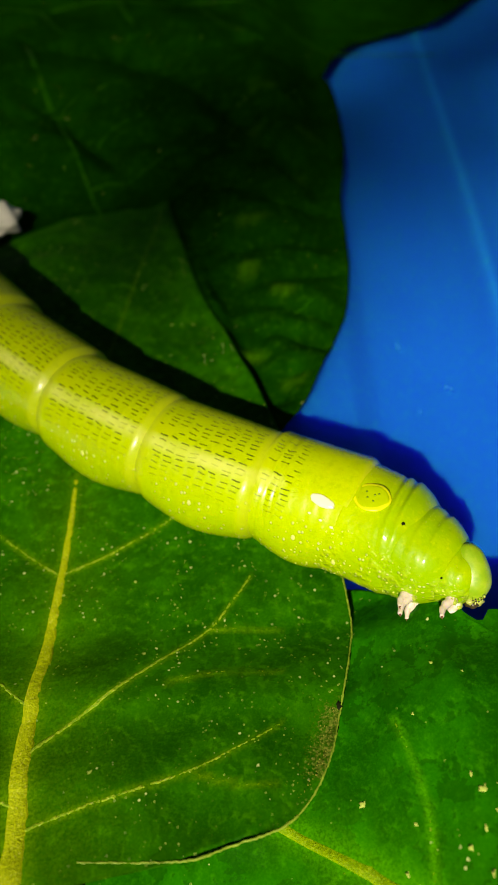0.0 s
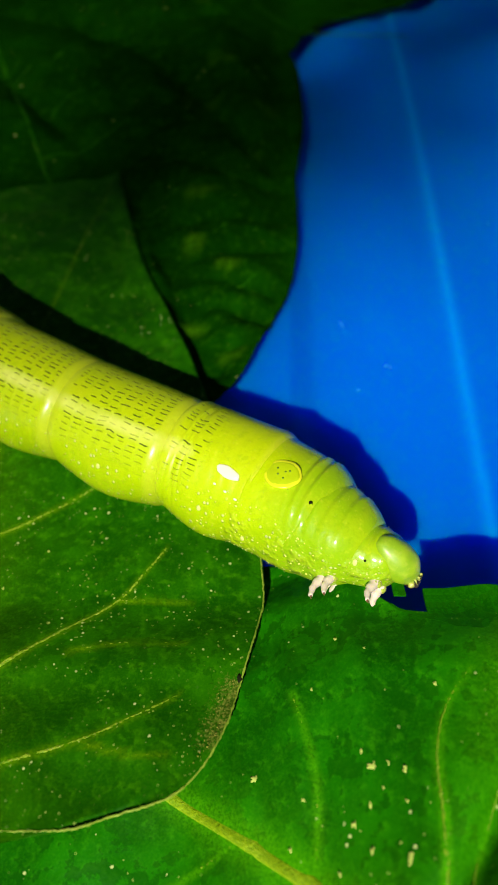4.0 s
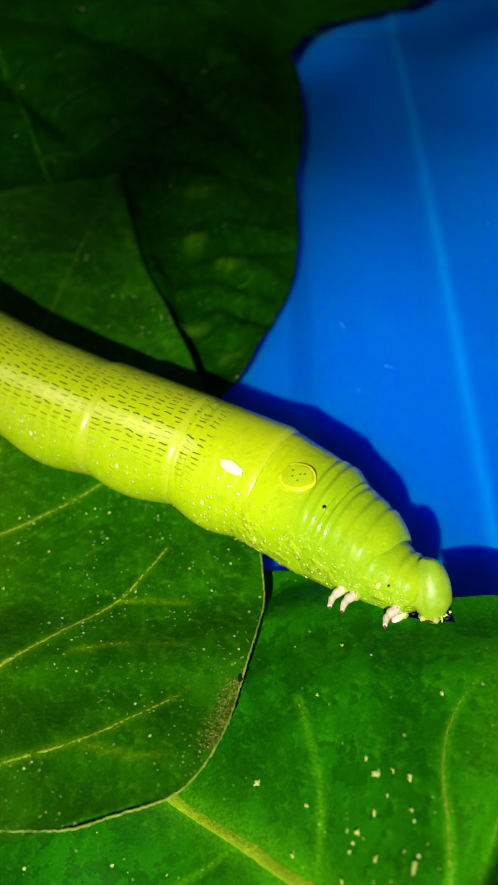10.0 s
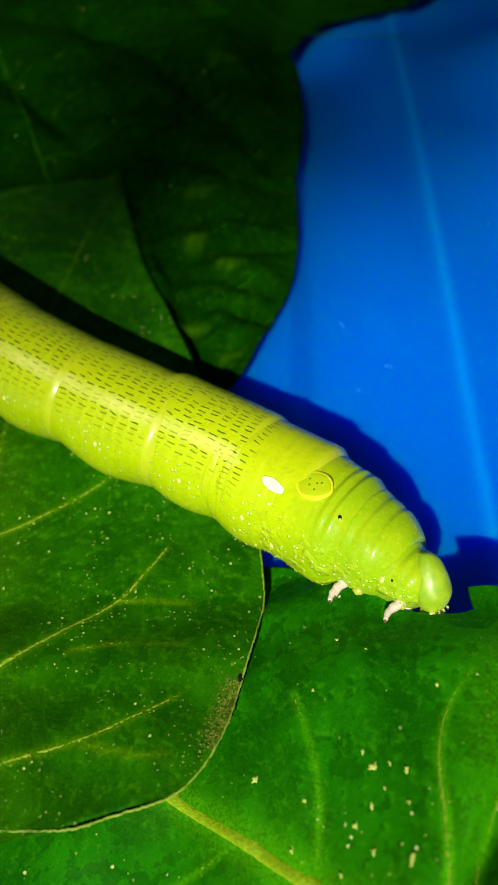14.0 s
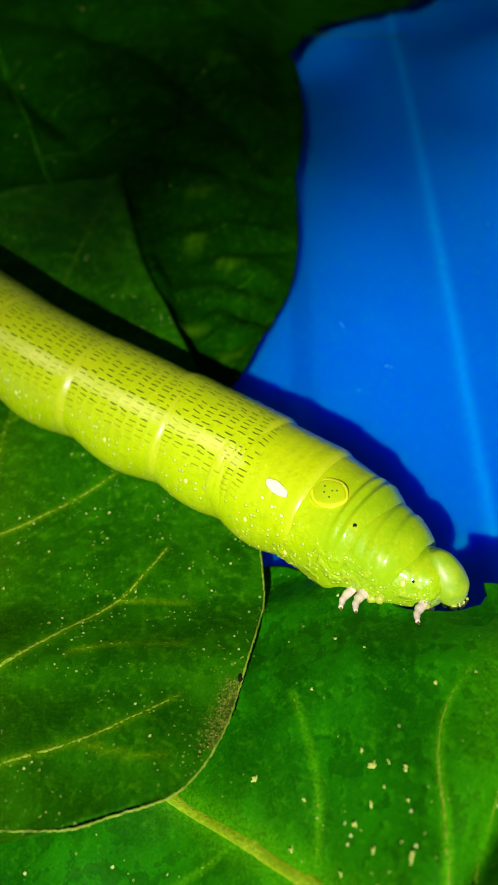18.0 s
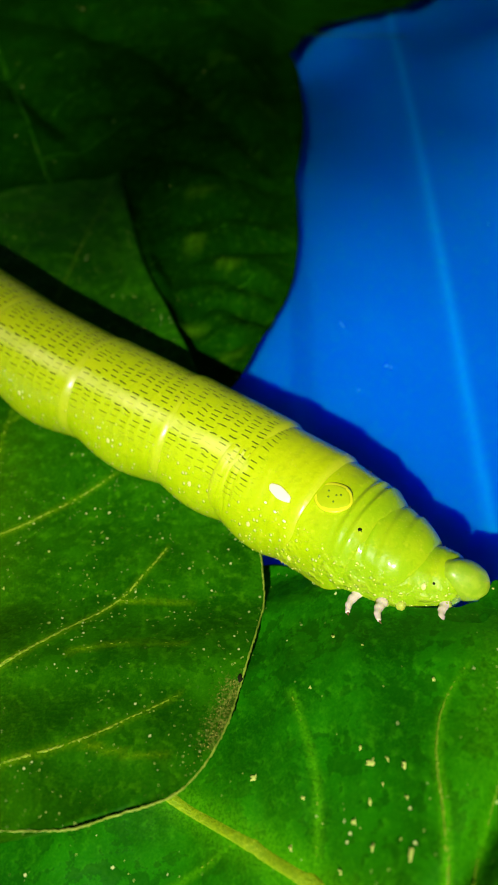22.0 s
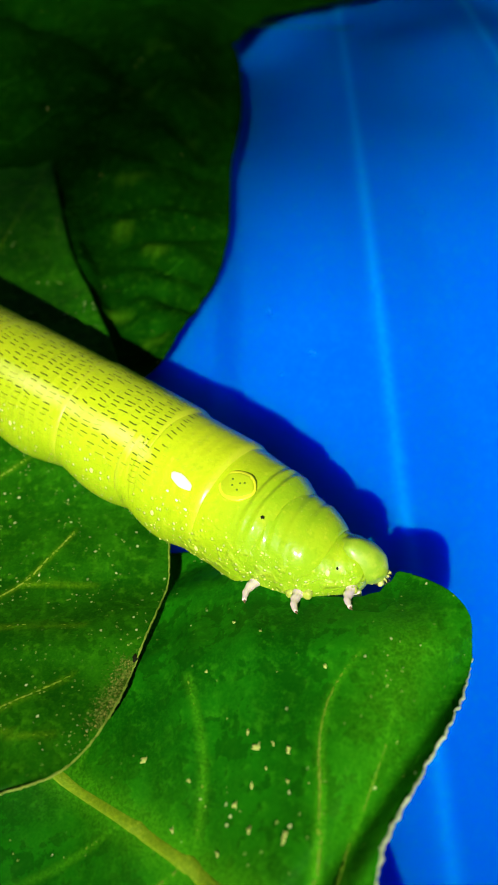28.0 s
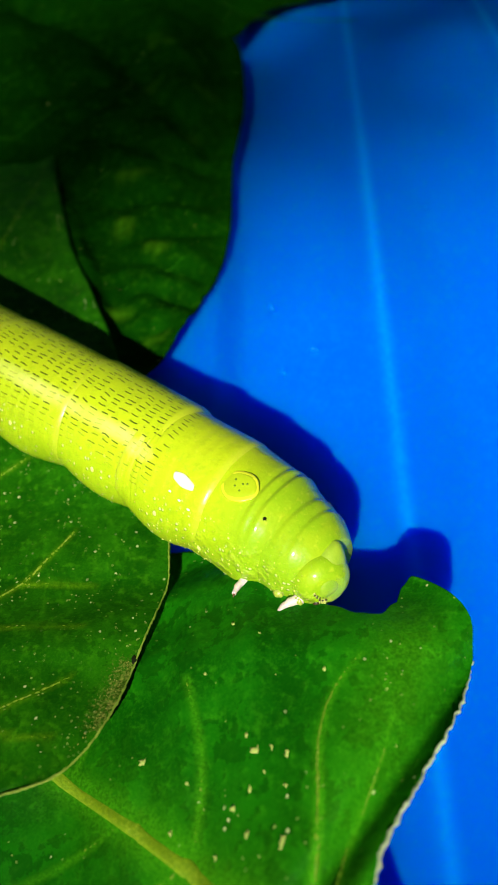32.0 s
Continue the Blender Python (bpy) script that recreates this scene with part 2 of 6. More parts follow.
MARGIN = plain("leaf_margin", rgb(0.46, 0.56, 0.28), 0.55, 0.3, 0.4)
BROWN = plain("withered_leaf", rgb(0.36, 0.34, 0.05), 0.7, 0.2, 0.4, 2500, 0.00001)
SPOT = plain("pale_leaf_spot", rgb(0.50, 0.62, 0.11), 0.7, 0.2, 0.3)
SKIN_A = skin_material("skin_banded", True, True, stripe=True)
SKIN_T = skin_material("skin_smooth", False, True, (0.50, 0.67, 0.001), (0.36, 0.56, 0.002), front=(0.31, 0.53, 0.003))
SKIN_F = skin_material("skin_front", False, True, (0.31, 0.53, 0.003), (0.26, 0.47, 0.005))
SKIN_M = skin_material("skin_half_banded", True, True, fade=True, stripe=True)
SKIN_H = head_material()
GRANULE = plain("tubercle_pale", rgb(0.74, 0.80, 0.16), 0.12, 0.9, 0.05, 900, 0.0)
HAIR = plain("hair_pale", rgb(0.50, 0.58, 0.16), 0.5, 0.3, 0.1)
WHITE_SPOT = plain("spot_white", rgb(0.88, 0.88, 0.62), 0.2, 0.5, 0.05)
WHITE = plain("waxy_white", rgb(0.72, 0.77, 0.22), 0.35, 0.5, 0.12)
HIP = plain("hip_pale", rgb(0.44, 0.54, 0.06), 0.3, 0.5, 0.25, 1600, 0.0001, 0.3)
CLAW = plain("claw_brown", rgb(0.22, 0.11, 0.05), 0.35, 0.5, 0.2)
LEG = plain("leg_pink", rgb(0.82, 0.68, 0.54), 0.4, 0.5, 0.15, 900, 0.00004, 0.2)
BLACK = plain("black_mark", rgb(0.010, 0.014, 0.003), 0.7, 0.1, 0.2)
EYE_RING = plain("eyespot_ring", rgb(0.74, 0.78, 0.015), 0.32, 0.5, 0.1)
EYE_DOT = plain("eyespot_dot", rgb(0.13, 0.24, 0.01), 0.4, 0.5, 0.2)
EYE_FIELD = plain("eyespot_field", rgb(0.47, 0.62, 0.003), 0.33, 0.5, 0.15)
PETAL = plain("petal_white", rgb(0.86, 0.82, 0.70), 0.6, 0.3, 0.1)
JAW = plain("jaw_yellow", rgb(0.48, 0.52, 0.10), 0.35, 0.5, 0.3, 1500)
MOUTH = plain("mouth_brown", rgb(0.05, 0.035, 0.012), 0.4, 0.5, 0.4)


def blue_plastic():
    n = Nodes("blue_plastic", 0.30)
    big, fine = n.noise(24, 3), n.noise(2200, 3)
    c = n.mix(big, rgb(0.000, 0.130, 0.70), rgb(0.000, 0.160, 0.82))
    # lighter blue along the ribs paints in the shine on their crests
    rib_shine = n.add("ShaderNodeAttribute")
    rib_shine.attribute_name = "rib_shine"
    c = n.mix(n.math("MULTIPLY", rib_shine.outputs["Fac"], 0.75), c, rgb(0.000, 0.26, 0.90))
    n.colour(c)
    scr = n.noise(420, 2)
    n.bump(n.math("ADD", n.math("MULTIPLY", fine, 0.1), n.math("MULTIPLY", scr, 0.25)), 0.00005, 0.5)
    n.put(n.b.inputs["Roughness"], n.math("ADD", n.math("MULTIPLY", scr, 0.15), 0.36))
    n.b.inputs["Specular IOR Level"].default_value = 0.0
    n.b.inputs["Subsurface Weight"].default_value = 0.9
    n.b.inputs["Subsurface Radius"].default_value = (0.001, 0.003, 0.014)
    n.b.inputs["Subsurface Scale"].default_value = 1.0
    return n.mat


BLUE = blue_plastic()
SCUFF = plain("blue_scuff", rgb(0.02, 0.26, 0.85), 0.5, 0.3, 0.2)
EARTH = plain("dry_earth", rgb(0.16, 0.12, 0.08), 0.9, 0.2, 0.5, 30, 0.004)

# ---- mesh helpers ----


def part(name, bm, material, parent=None, label="", smooth=True):
    me = bpy.data.meshes.new(name)
    bm.to_mesh(me)
    bm.free()
    me.materials.append(material)
    if smooth:
        me.shade_smooth()
    ob = new(name, me)
    ob.parent = parent
    if label:
        tagged(ob, label)
    return ob


def spline(points, n):
    """n points at even steps of a smooth curve through the given points."""
    p = [Vector(q) for q in points]
    p = [2 * p[0] - p[1]] + p + [2 * p[-1] - p[-2]]
    fine = []
    for i in range(1, len(p) - 2):
        a, b, c, d = p[i - 1:i + 3]
        for k in range(24):
            t = k / 24
            fine.append(0.5 * (2 * b + (c - a) * t + (2 * a - 5 * b + 4 * c - d) * t * t + (3 * b - a - 3 * c + d) * t ** 3))
    fine.append(p[-2])
    run = np.concatenate(([0], np.cumsum([(fine[i + 1] - fine[i]).length for i in range(len(fine) - 1)])))
    out = []
    for s in np.linspace(0, run[-1], n):
        i = min(int(np.searchsorted(run, s, side="right")) - 1, len(fine) - 2)
        k = (s - run[i]) / max(run[i + 1] - run[i], 1e-9)
        out.append(fine[i].lerp(fine[i + 1], min(max(k, 0), 1)))
    return out


def smooth(a, b, v):
    k = min(max((v - a) / (b - a), 0), 1)
    return k * k * (3 - 2 * k)


def bend(stops, v):
    """Smooth function through a few (place, value) stops."""
    for (a, p), (b, q) in zip(stops, stops[1:]):
        if v <= b:
            return p + (q - p) * smooth(a, b, v)
    return stops[-1][1]


def blade(edge_a, edge_b, height, across, along, thick, origin=(0, 0, 0), lip=None):
    """A leaf blade between two edges (mm), with the height (mm) of its upper face, and its own thickness."""
    a, b = spline(edge_a, along), spline(edge_b, along)
    bm = bmesh.new()
    top, low = [], []
    o = Vector(origin)
    for i in range(along):
        for j in range(across):
            q = a[i].lerp(b[i], j / (across - 1))
            z = height(q.x, q.y)
            if lip:
                z += lip(i / (along - 1), (b[i] - q).length)
            rim = min(j, across - 1 - j, i, along - 1 - i)
            top.append(bm.verts.new((Vector((q.x, q.y, z - (0.06 if rim == 0 else 0))) - o) * MM))
            low.append(bm.verts.new((Vector((q.x, q.y, z - thick)) - o) * MM))
    at = lambda i, j: i * across + j
    for i in range(along - 1):
        for j in range(across - 1):
            f = (at(i, j), at(i, j + 1), at(i + 1, j + 1), at(i + 1, j))
            bm.faces.new([top[k] for k in f])
            bm.faces.new([low[k] for k in reversed(f)])
    ring = [at(0, j) for j in range(across)] + [at(i, across - 1) for i in range(1, along)]
    ring += [at(along - 1, j) for j in range(across - 2, -1, -1)] + [at(i, 0) for i in range(along - 2, 0, -1)]
    for k, m in zip(ring, ring[1:] + ring[:1]):
        bm.faces.new((top[k], low[k], low[m], top[m]))
    bmesh.ops.recalc_face_normals(bm, faces=bm.faces)
    return bm


def tube(points, r0, r1, sides=8, flat=1.0, bm=None):
    """A tapered tube (mm) along points; flat squashes it upright."""
    bm = bm or bmesh.new()
    rings = []
    n = len(points)
    for i, p in enumerate(points):
        d = (points[min(i + 1, n - 1)] - points[max(i - 1, 0)]).normalized()
        s = d.cross(Vector((0, 0, 1)))
        s = s.normalized() if s.length > 1e-6 else Vector((1, 0, 0))
        w = s.cross(d)
        r = r0 + (r1 - r0) * i / (n - 1)
        rings.append([bm.verts.new((p + s * (r * math.cos(k * math.tau / sides)) + w * (r * flat * math.sin(k * math.tau / sides))) * MM) for k in range(sides)])
    for a, b in zip(rings, rings[1:]):
        for k in range(sides):
            m = (k + 1) % sides
            bm.faces.new((a[k], a[m], b[m], b[k]))
    bm.faces.new(rings[0][::-1])
    bm.faces.new(rings[-1])
    bmesh.ops.recalc_face_normals(bm, faces=bm.faces)
    return bm


def ragged(bm, amount):
    """Roughens a tube by a fraction of a millimetre."""
    for v in bm.verts:
        v.co += Vector((noise.noise(v.co * 3300), noise.noise(v.co * 3100 + Vector((7, 0, 0))), 0.6 * noise.noise(v.co * 3500 + Vector((0, 9, 0))))) * amount * MM
    return bm


def vein_and_lit_halo(ob, veins, origin=(0, 0, 0)):
    """Marks how near each place of a blade lies to its veins, or to bands painted pale as if lit: veins are points
    (mm), the reach in mm at both ends, and a weight.
    """
    me = ob.data
    co = np.empty(len(me.vertices) * 3)
    me.vertices.foreach_get("co", co)
    xy = co.reshape(-1, 3)[:, :2] * 1000 + np.array(origin[:2])
    out = np.zeros(len(xy))
    for points, r0, r1, weight in veins:
        line = np.array([(q.x, q.y) for q in spline(flat3(points), 60)])
        d = np.full(len(xy), 1e9)
        k = np.zeros(len(xy))
        for i, p in enumerate(line):
            e = np.hypot(xy[:, 0] - p[0], xy[:, 1] - p[1])
            near = e < d
            d[near], k[near] = e[near], i / 59
        out = np.maximum(out, weight * (1 - 0.5 * k) * np.exp(-(d / (r0 + (r1 - r0) * k)) ** 2))
    a = me.attributes.new("vein", "FLOAT", "POINT")
    a.data.foreach_set("value", out)


def on_leaf(points, height, n, lift=0.0, origin=(0, 0, 0)):
    return [Vector((q.x, q.y, height(q.x, q.y) + lift)) - Vector(origin) for q in spline([(x, y, 0) for x, y in points], n)]


def flat3(points):
    return [(x, y, 0) for x, y in points]


def blob(radii, seed, rough=0.12, seg=16, rings=10, turn=None):
    """An uneven ellipsoid (mm)."""
    bm = bmesh.new()
    bmesh.ops.create_uvsphere(bm, u_segments=seg, v_segments=rings, radius=1)
    for v in bm.verts:
        k = 1 + rough * noise.noise(v.co * 1.7 + Vector((seed * 3.1, seed, 0)))
        v.co = Vector((v.co.x * radii[0], v.co.y * radii[1], v.co.z * radii[2])) * (k * MM)
    if turn:
        bm.transform(turn)
    return bm


# ---- ground and blue plastic ----


RIB_X = 28.9


def rib_line(x0, y):
    """Where a rib runs: nearly straight, bowing outwards at the far end."""
    return x0 + 0.0442 * (y + 5) + 0.000095 * max(y + 5, 0) ** 2


def floor_height(x, y):
    """The blue plastic: almost level near the plant, falling away behind, with raised ribs."""
    z = -0.0005 * max(y - 18, 0) ** 2 if y < 150 else -0.0005 * 132 ** 2 - 0.132 * (y - 150)
    # a shallow step beside the plant, and a broad hollow beyond the first rib
    step = x - 0.02 * (y - 18)
    z += -2.6 * smooth(4.6, 10.2, step) + 2.6 * smooth(10.0, 26.0, step)
    out = x - rib_line(RIB_X, y)
    z += -2.6 * smooth(1.0, 11.0, out) + 2.6 * smooth(13.0, 34.0, out)
    for x0, h in ((RIB_X, 0.35), (66.0, 0.5), (-44.0, 0.5)):
        d = x - rib_line(x0, y)
        z += h * math.exp(-(d / 1.0) ** 2) - 0.55 * math.exp(-((d + 4.0) / 2.6) ** 2)
    return z


def ground():
    bm = bmesh.new()
    bmesh.ops.create_grid(bm, x_segments=60, y_segments=60, size=1)
    for v in bm.verts:
        s = 0.6 + 400 * max(abs(v.co.x), abs(v.co.y)) ** 6
        v.co = Vector((v.co.x * s, v.co.y * s, -0.16 + 0.004 * noise.noise(v.co * 40)))
    tagged(part("ground", bm, EARTH), "dry brown earth under the plastic", "ground", kind="structure")


def plastic():
    top = bpy.data.objects.new("plastic_tub", None)
    scene.collection.objects.link(top)
    top.location = (0, 0, -0.155)
    tagged(top, "overturned bright blue plastic tub with moulded ribs", "plastic tub")
    bm = bmesh.new()
    xs = np.concatenate((np.linspace(-240, 5, 40), np.linspace(6, 90, 240), np.linspace(92, 250, 24)))
    ys = np.concatenate((np.linspace(-140, 170, 150), np.linspace(175, 320, 16)))
    grid = [[bm.verts.new((x * MM, y * MM, floor_height(x, y) * MM + 0.155)) for x in xs] for y in ys]
    for a, b in zip(grid, grid[1:]):
        for i in range(len(xs) - 1):
            bm.faces.new((a[i], a[i + 1], b[i + 1], b[i]))
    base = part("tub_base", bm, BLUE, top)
    # the ribs' crests are coloured paler, for the light they catch
    rib_shine = base.data.attributes.new("rib_shine", "FLOAT", "POINT")
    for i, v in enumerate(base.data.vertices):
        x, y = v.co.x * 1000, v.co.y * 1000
        rib_shine.data[i].value = sum(math.exp(-((x - rib_line(x0, y)) / 0.95) ** 2) for x0 in (RIB_X, 66.0, -44.0))
    for x, y, a, b, turn in ((19.9, 24.2, 0.5, 0.16, 0.6), (20.4, 23.7, 0.16, 0.4, 0.3), (15.6, 20.4, 0.28, 0.14, 0.9), (43.0, 62.0, 0.18, 0.5, 0.2), (14.5, 34.0, 0.12, 1.4, 0.35)):
        m = Matrix.Translation((x * MM, y * MM, floor_height(x, y) * MM + 0.155)) @ Matrix.Rotation(turn, 4, "Z")
        part("scuff", blob((a, b, 0.03), x, 0.6, 12, 6, m), SCUFF, top, "pale scuff mark")
    # side walls
    bm = bmesh.new()
    ring = [(x, ys[0]) for x in xs[::6]] + [(xs[-1], y) for y in ys[::6]] + [(x, ys[-1]) for x in xs[::-6]] + [(xs[0], y) for y in ys[::-6]]
    up = [bm.verts.new((x * MM, y * MM, floor_height(x, y) * MM + 0.155)) for x, y in ring]
    dn = [bm.verts.new((x * MM * 1.12, y * MM * 1.12, 0.0)) for x, y in ring]
    for i in range(len(ring)):
        j = (i + 1) % len(ring)
        if (up[i].co - up[j].co).length > 1e-7:
            bm.faces.new((up[i], dn[i], dn[j], up[j]))
    part("tub_wall", bm, BLUE, top)


ground()
plastic()


def leaflets(bm, rng, count, place, long, wide):
    """Scatters small bent leaves at the places given."""
    for k in range(count):
        m = Matrix.Translation(place()) @ Euler((rng.uniform(-0.7, 0.7), rng.uniform(-0.7, 0.7), rng.uniform(0, 6.28))).to_matrix().to_4x4()
        ln, wd = rng.uniform(0.8, 1.25) * long, rng.uniform(0.8, 1.25) * wide
        v = [bm.verts.new(m @ Vector(q)) for q in ((-ln, 0, 0), (-ln * 0.3, -wd, 0.12 * ln), (ln * 0.4, -wd * 0.9, 0.1 * ln), (ln, 0, -0.2 * ln), (ln * 0.4, wd * 0.9, 0.1 * ln), (-ln * 0.3, wd, 0.12 * ln))]
        bm.faces.new(v)


SHADE_BOUGH_REST = 0.16          # how far the swaying bough hangs clear of the sun at first


def tree():
    """An unseen feathery tree, added five metres off: its thin lowest boughs take part of the sun from the far leaves.
    """
    top = new("tree")
    tagged(top, "unseen feathery tree, added to half shade the plant", "tree")
    far = to_sun * 5.0
    north = Vector((-0.06, 1.0, 0))
    up = (north - to_sun * to_sun.dot(north)).normalized()
    side = to_sun.cross(up)
    # the boughs end along a line whose soft shadow falls across the far leaves
    line = far + up * Vector((0, 0.045, 0)).dot(up)
    foot = line + up * 1.9 - side * 1.5
    top.location = (foot.x, foot.y, -0.16)
    o = Vector(top.location)
    bark = plain("tree_bark", rgb(0.10, 0.075, 0.05), 0.9, 0.2, 0.5, 12, 0.01)
    pts = [Vector((0, 0, 0)), Vector((0.05, 0.03, 1.6)), Vector((-0.05, 0.0, 3.2)), Vector((0.05, 0.05, 4.6))]
    part("trunk", tube([p * 1000 for p in spline(pts, 20)], 150, 60, 14), bark, top)
    rng = random.Random(11)
    for k in range(5):
        end = line + up * rng.uniform(0.5, 1.3) + side * rng.uniform(-0.9, 0.9) - o
        part("limb", tube([p * 1000 for p in spline([Vector((0, 0, 2.6 + 0.3 * k)), end * 0.5 + Vector((0, 0, 1.6)), end], 14)], 50, 14, 8), bark, top)
    leaf = leaf_material("tree_foliage", rgb(0.02, 0.07, 0.01), rgb(0.03, 0.10, 0.015), rgb(0.05, 0.14, 0.03))
    bm = bmesh.new()
    leaflets(bm, rng, 2800, lambda: line + up * rng.uniform(0.0, 0.5) + side * rng.uniform(-0.6, 0.6) + to_sun * rng.gauss(0, 0.2) - o, 0.020, 0.008)
    part("bough_tips", bm, leaf, top, "thin sprays of small leaflets")

    def inside():
        h = 0.5 + 2.0 * rng.random() ** 1.3
        w = rng.uniform(-1.6, 1.6) * math.sqrt(max(0.05, 1 - ((h - 0.9) / 1.9) ** 2))
        return line + up * h + side * w + to_sun * rng.gauss(0, 0.45) - o

    bm = bmesh.new()
    leaflets(bm, rng, 2200, inside, 0.10, 0.045)
    part("crown", bm, leaf, top)
    # an unseen bough, added to swing across the sun and shade the near leaves late on
    ahead = Vector((-0.5, -0.85, 0))
    across = (ahead - to_sun * to_sun.dot(ahead)).normalized()
    aside = to_sun.cross(across)
    edge = to_sun * 4.6 + across * (Vector((-0.012, -0.031, 0)).dot(across) + SHADE_BOUGH_REST)
    bm = bmesh.new()
    leaflets(bm, rng, 2600, lambda: edge + across * rng.uniform(0.0, 0.45) + aside * rng.uniform(-0.5, 0.5) + to_sun * rng.gauss(0, 0.06) - o, 0.020, 0.008)
    bough = part("bough", bm, leaf, top, "unseen leafy bough, added to swing a shadow over the near leaves")
    part("branch", tube([p * 1000 for p in spline([edge + across * 0.30 - aside * 0.5 - o, edge + across * 0.26 - o, edge + across * 0.20 + aside * 0.45 - o], 14)], 8, 3, 8), bark, bough)
    return bough, across


SHADE_BOUGH, SHADE_BOUGH_WAY = tree()

# ---- leaves ----


def thing(name, label, category, group="", at=(0, 0, 0)):
    ob = new(name)
    ob.location = Vector(at) * MM
    return tagged(ob, label, category, group)


def near_edge(y):
    """Where the near leaf's outer edge runs behind the caterpillar."""
    return bend([(4, -2.0), (19.7, -7.3), (33.4, -12.5), (45, -17.1), (69.5, -23.6)], y)


def z_near(x, y):
    """Leaf that the caterpillar lies on: pressed down under its weight, lifted at both ends."""
    z = bend([(-60, 12.5), (-45, 11.2), (-32, 9.0), (-24, 7.2), (-14, 3.9), (-4, 2.7), (8, 3.0), (22, 3.4), (44, 2.6), (80, 0.2)], y)
    z += 0.25 * noise.noise(Vector((x * 0.16, y * 0.16, 1.0))) + 0.10 * noise.noise(Vector((x * 0.5, y * 0.5, 4.0)))
    side = x - bend([(-45, -28.8), (-27, -30.3), (-7, -30.8), (6, -31), (29, -28.2), (69, -23.8)], y)
    z += 0.35 * smooth(0, 10, abs(side)) + 0.12 * math.cos((y + side * -0.55) * 0.52) * smooth(1, 7, abs(side))
    # behind the caterpillar the half beside the midrib hangs down, and its edge turns up a little
    back = smooth(14, 30, y)
    return z - back * (1.6 * smooth(0, 9, side) - 1.3 * smooth(-3.5, 0, x - near_edge(y)))


def near_leaf():
    leaf = thing("leaf", "broad dark green leaf with pale midrib and a withered margin", "leaf", "leaves of the plant", (-28, -38, 11))
    o = (-28, -38, 11)
    right = [(-28.6, -40.5), (-23.5, -37.3), (-15, -37.4), (-10.9, -36.3), (-6.5, -34.9), (-3.9, -32.5), (-2.0, -29), (-0.6, -24.2), (1.0, -18), (1.6, -14), (1.0, -6), (-2.6, 6), (-7.3, 19.7), (-8.7, 23.7), (-12.5, 33.4), (-17.1, 45), (-23.4, 69.5)]
    left = [(-29.0, -41), (-38, -43), (-50, -42), (-60, -33), (-64, -15), (-66, 8), (-66, 28), (-58, 48), (-44, 63.5), (-34, 67.5), (-23.8, 69.5)]
    groove = lambda u, d: -0.2 * math.exp(-((d - 1.6) / 1.0) ** 2) * smooth(0.34, 0.22, u) * smooth(0.0, 0.06, u)
    body = part("blade", blade(flat3(left), flat3(right), z_near, 210, 250, 0.35, o, groove), LEAF_NEAR, leaf)
    mid = [(-28.4, -46), (-29.0, -36), (-30.3, -26.6), (-30.8, -7.5), (-31.1, 6.2)]
    line = on_leaf(mid, z_near, 160, 0.0, o)
    rib = tube([q - Vector((0, 0, 0.30 * (1.45 - 1.15 * k / 159))) for k, q in enumerate(line)], 1.45, 0.30, 14, 0.45)
    for v in rib.verts:
        v.co += Vector((0.10, 0, 0.08)) * MM * noise.noise(v.co * 1400) + Vector((0.05, 0, 0.05)) * MM * noise.noise(v.co * 4000)
    part("midrib", rib, MIDRIB, leaf, "pale yellow-green granular midrib")
    veins = [([(-30.2, -28.8), (-24, -23.6), (-18.5, -19), (-13.6, -15.1), (-11, -11.5), (-9, -8.2)], 0.42),
             ([(-13.6, -15.1), (-9.5, -15.0), (-5.8, -15.4)], 0.15),
             ([(-29.4, -35.2), (-24, -33.2), (-15, -30.4), (-10, -28), (-6.4, -26.0)], 0.36),
             ([(-14.8, -30.4), (-10.5, -31.4), (-6.8, -31.6)], 0.12),
             ([(-30.9, -7.4), (-25, -4.4), (-20.1, -1.1), (-15, 3)], 0.36),
             ([(-30.9, -7.6), (-36, -4.2), (-41, -0.6)], 0.34),
             ([(-30.4, -24), (-35, -20.5), (-41, -15)], 0.36),
             ([(-17.5, -21.5), (-12, -20.4), (-6, -20.6)], 0.11),
             ([(-31.1, 6), (-30, 20), (-28.9, 31.5), (-25.8, 56), (-24.2, 67)], 0.2),
             ([(-31.0, 10), (-25, 16), (-19, 21)], 0.16),
             ([(-30.0, 20), (-35, 27), (-40, 33)], 0.2),
             ([(-29.6, -33), (-35, -31), (-42, -26)], 0.36)]
    for pts, r in veins:
        part("vein", ragged(tube(on_leaf(pts, z_near, 140, -0.05, o), r * 0.6, r * 0.35, 8, 0.35), 0.10), VEIN, leaf)
    vein_and_lit_halo(body, [(mid, 2.4, 0.9, 0.95), (mid, 9.0, 5.0, 0.3)] + [(pts, 0.25 + r * 0.6, 0.25, 0.7 + r * 0.9) for pts, r in veins], o)
    part("margin", ragged(tube(on_leaf(right[1:11], z_near, 360, -0.06, o), 0.10, 0.10, 6), 0.09), MARGIN_THIN, leaf, "pale thickened leaf margin")
    part("petiole", tube(spline([(-0.4, -8, 0.2), (-0.5, -16, -1.5), (0.5, -28, -6.5), (1.5, -40, -10.6)], 24), 1.5, 1.3, 10), MIDRIB, leaf, "yellow-green leaf stalk")
    # withered patch by the small tear in the margin
    dry = body.data.attributes.new("dry", "FLOAT", "POINT")
    for i, v in enumerate(body.data.vertices):
        x, y = v.co.x * 1000 + o[0], v.co.y * 1000 + o[1]
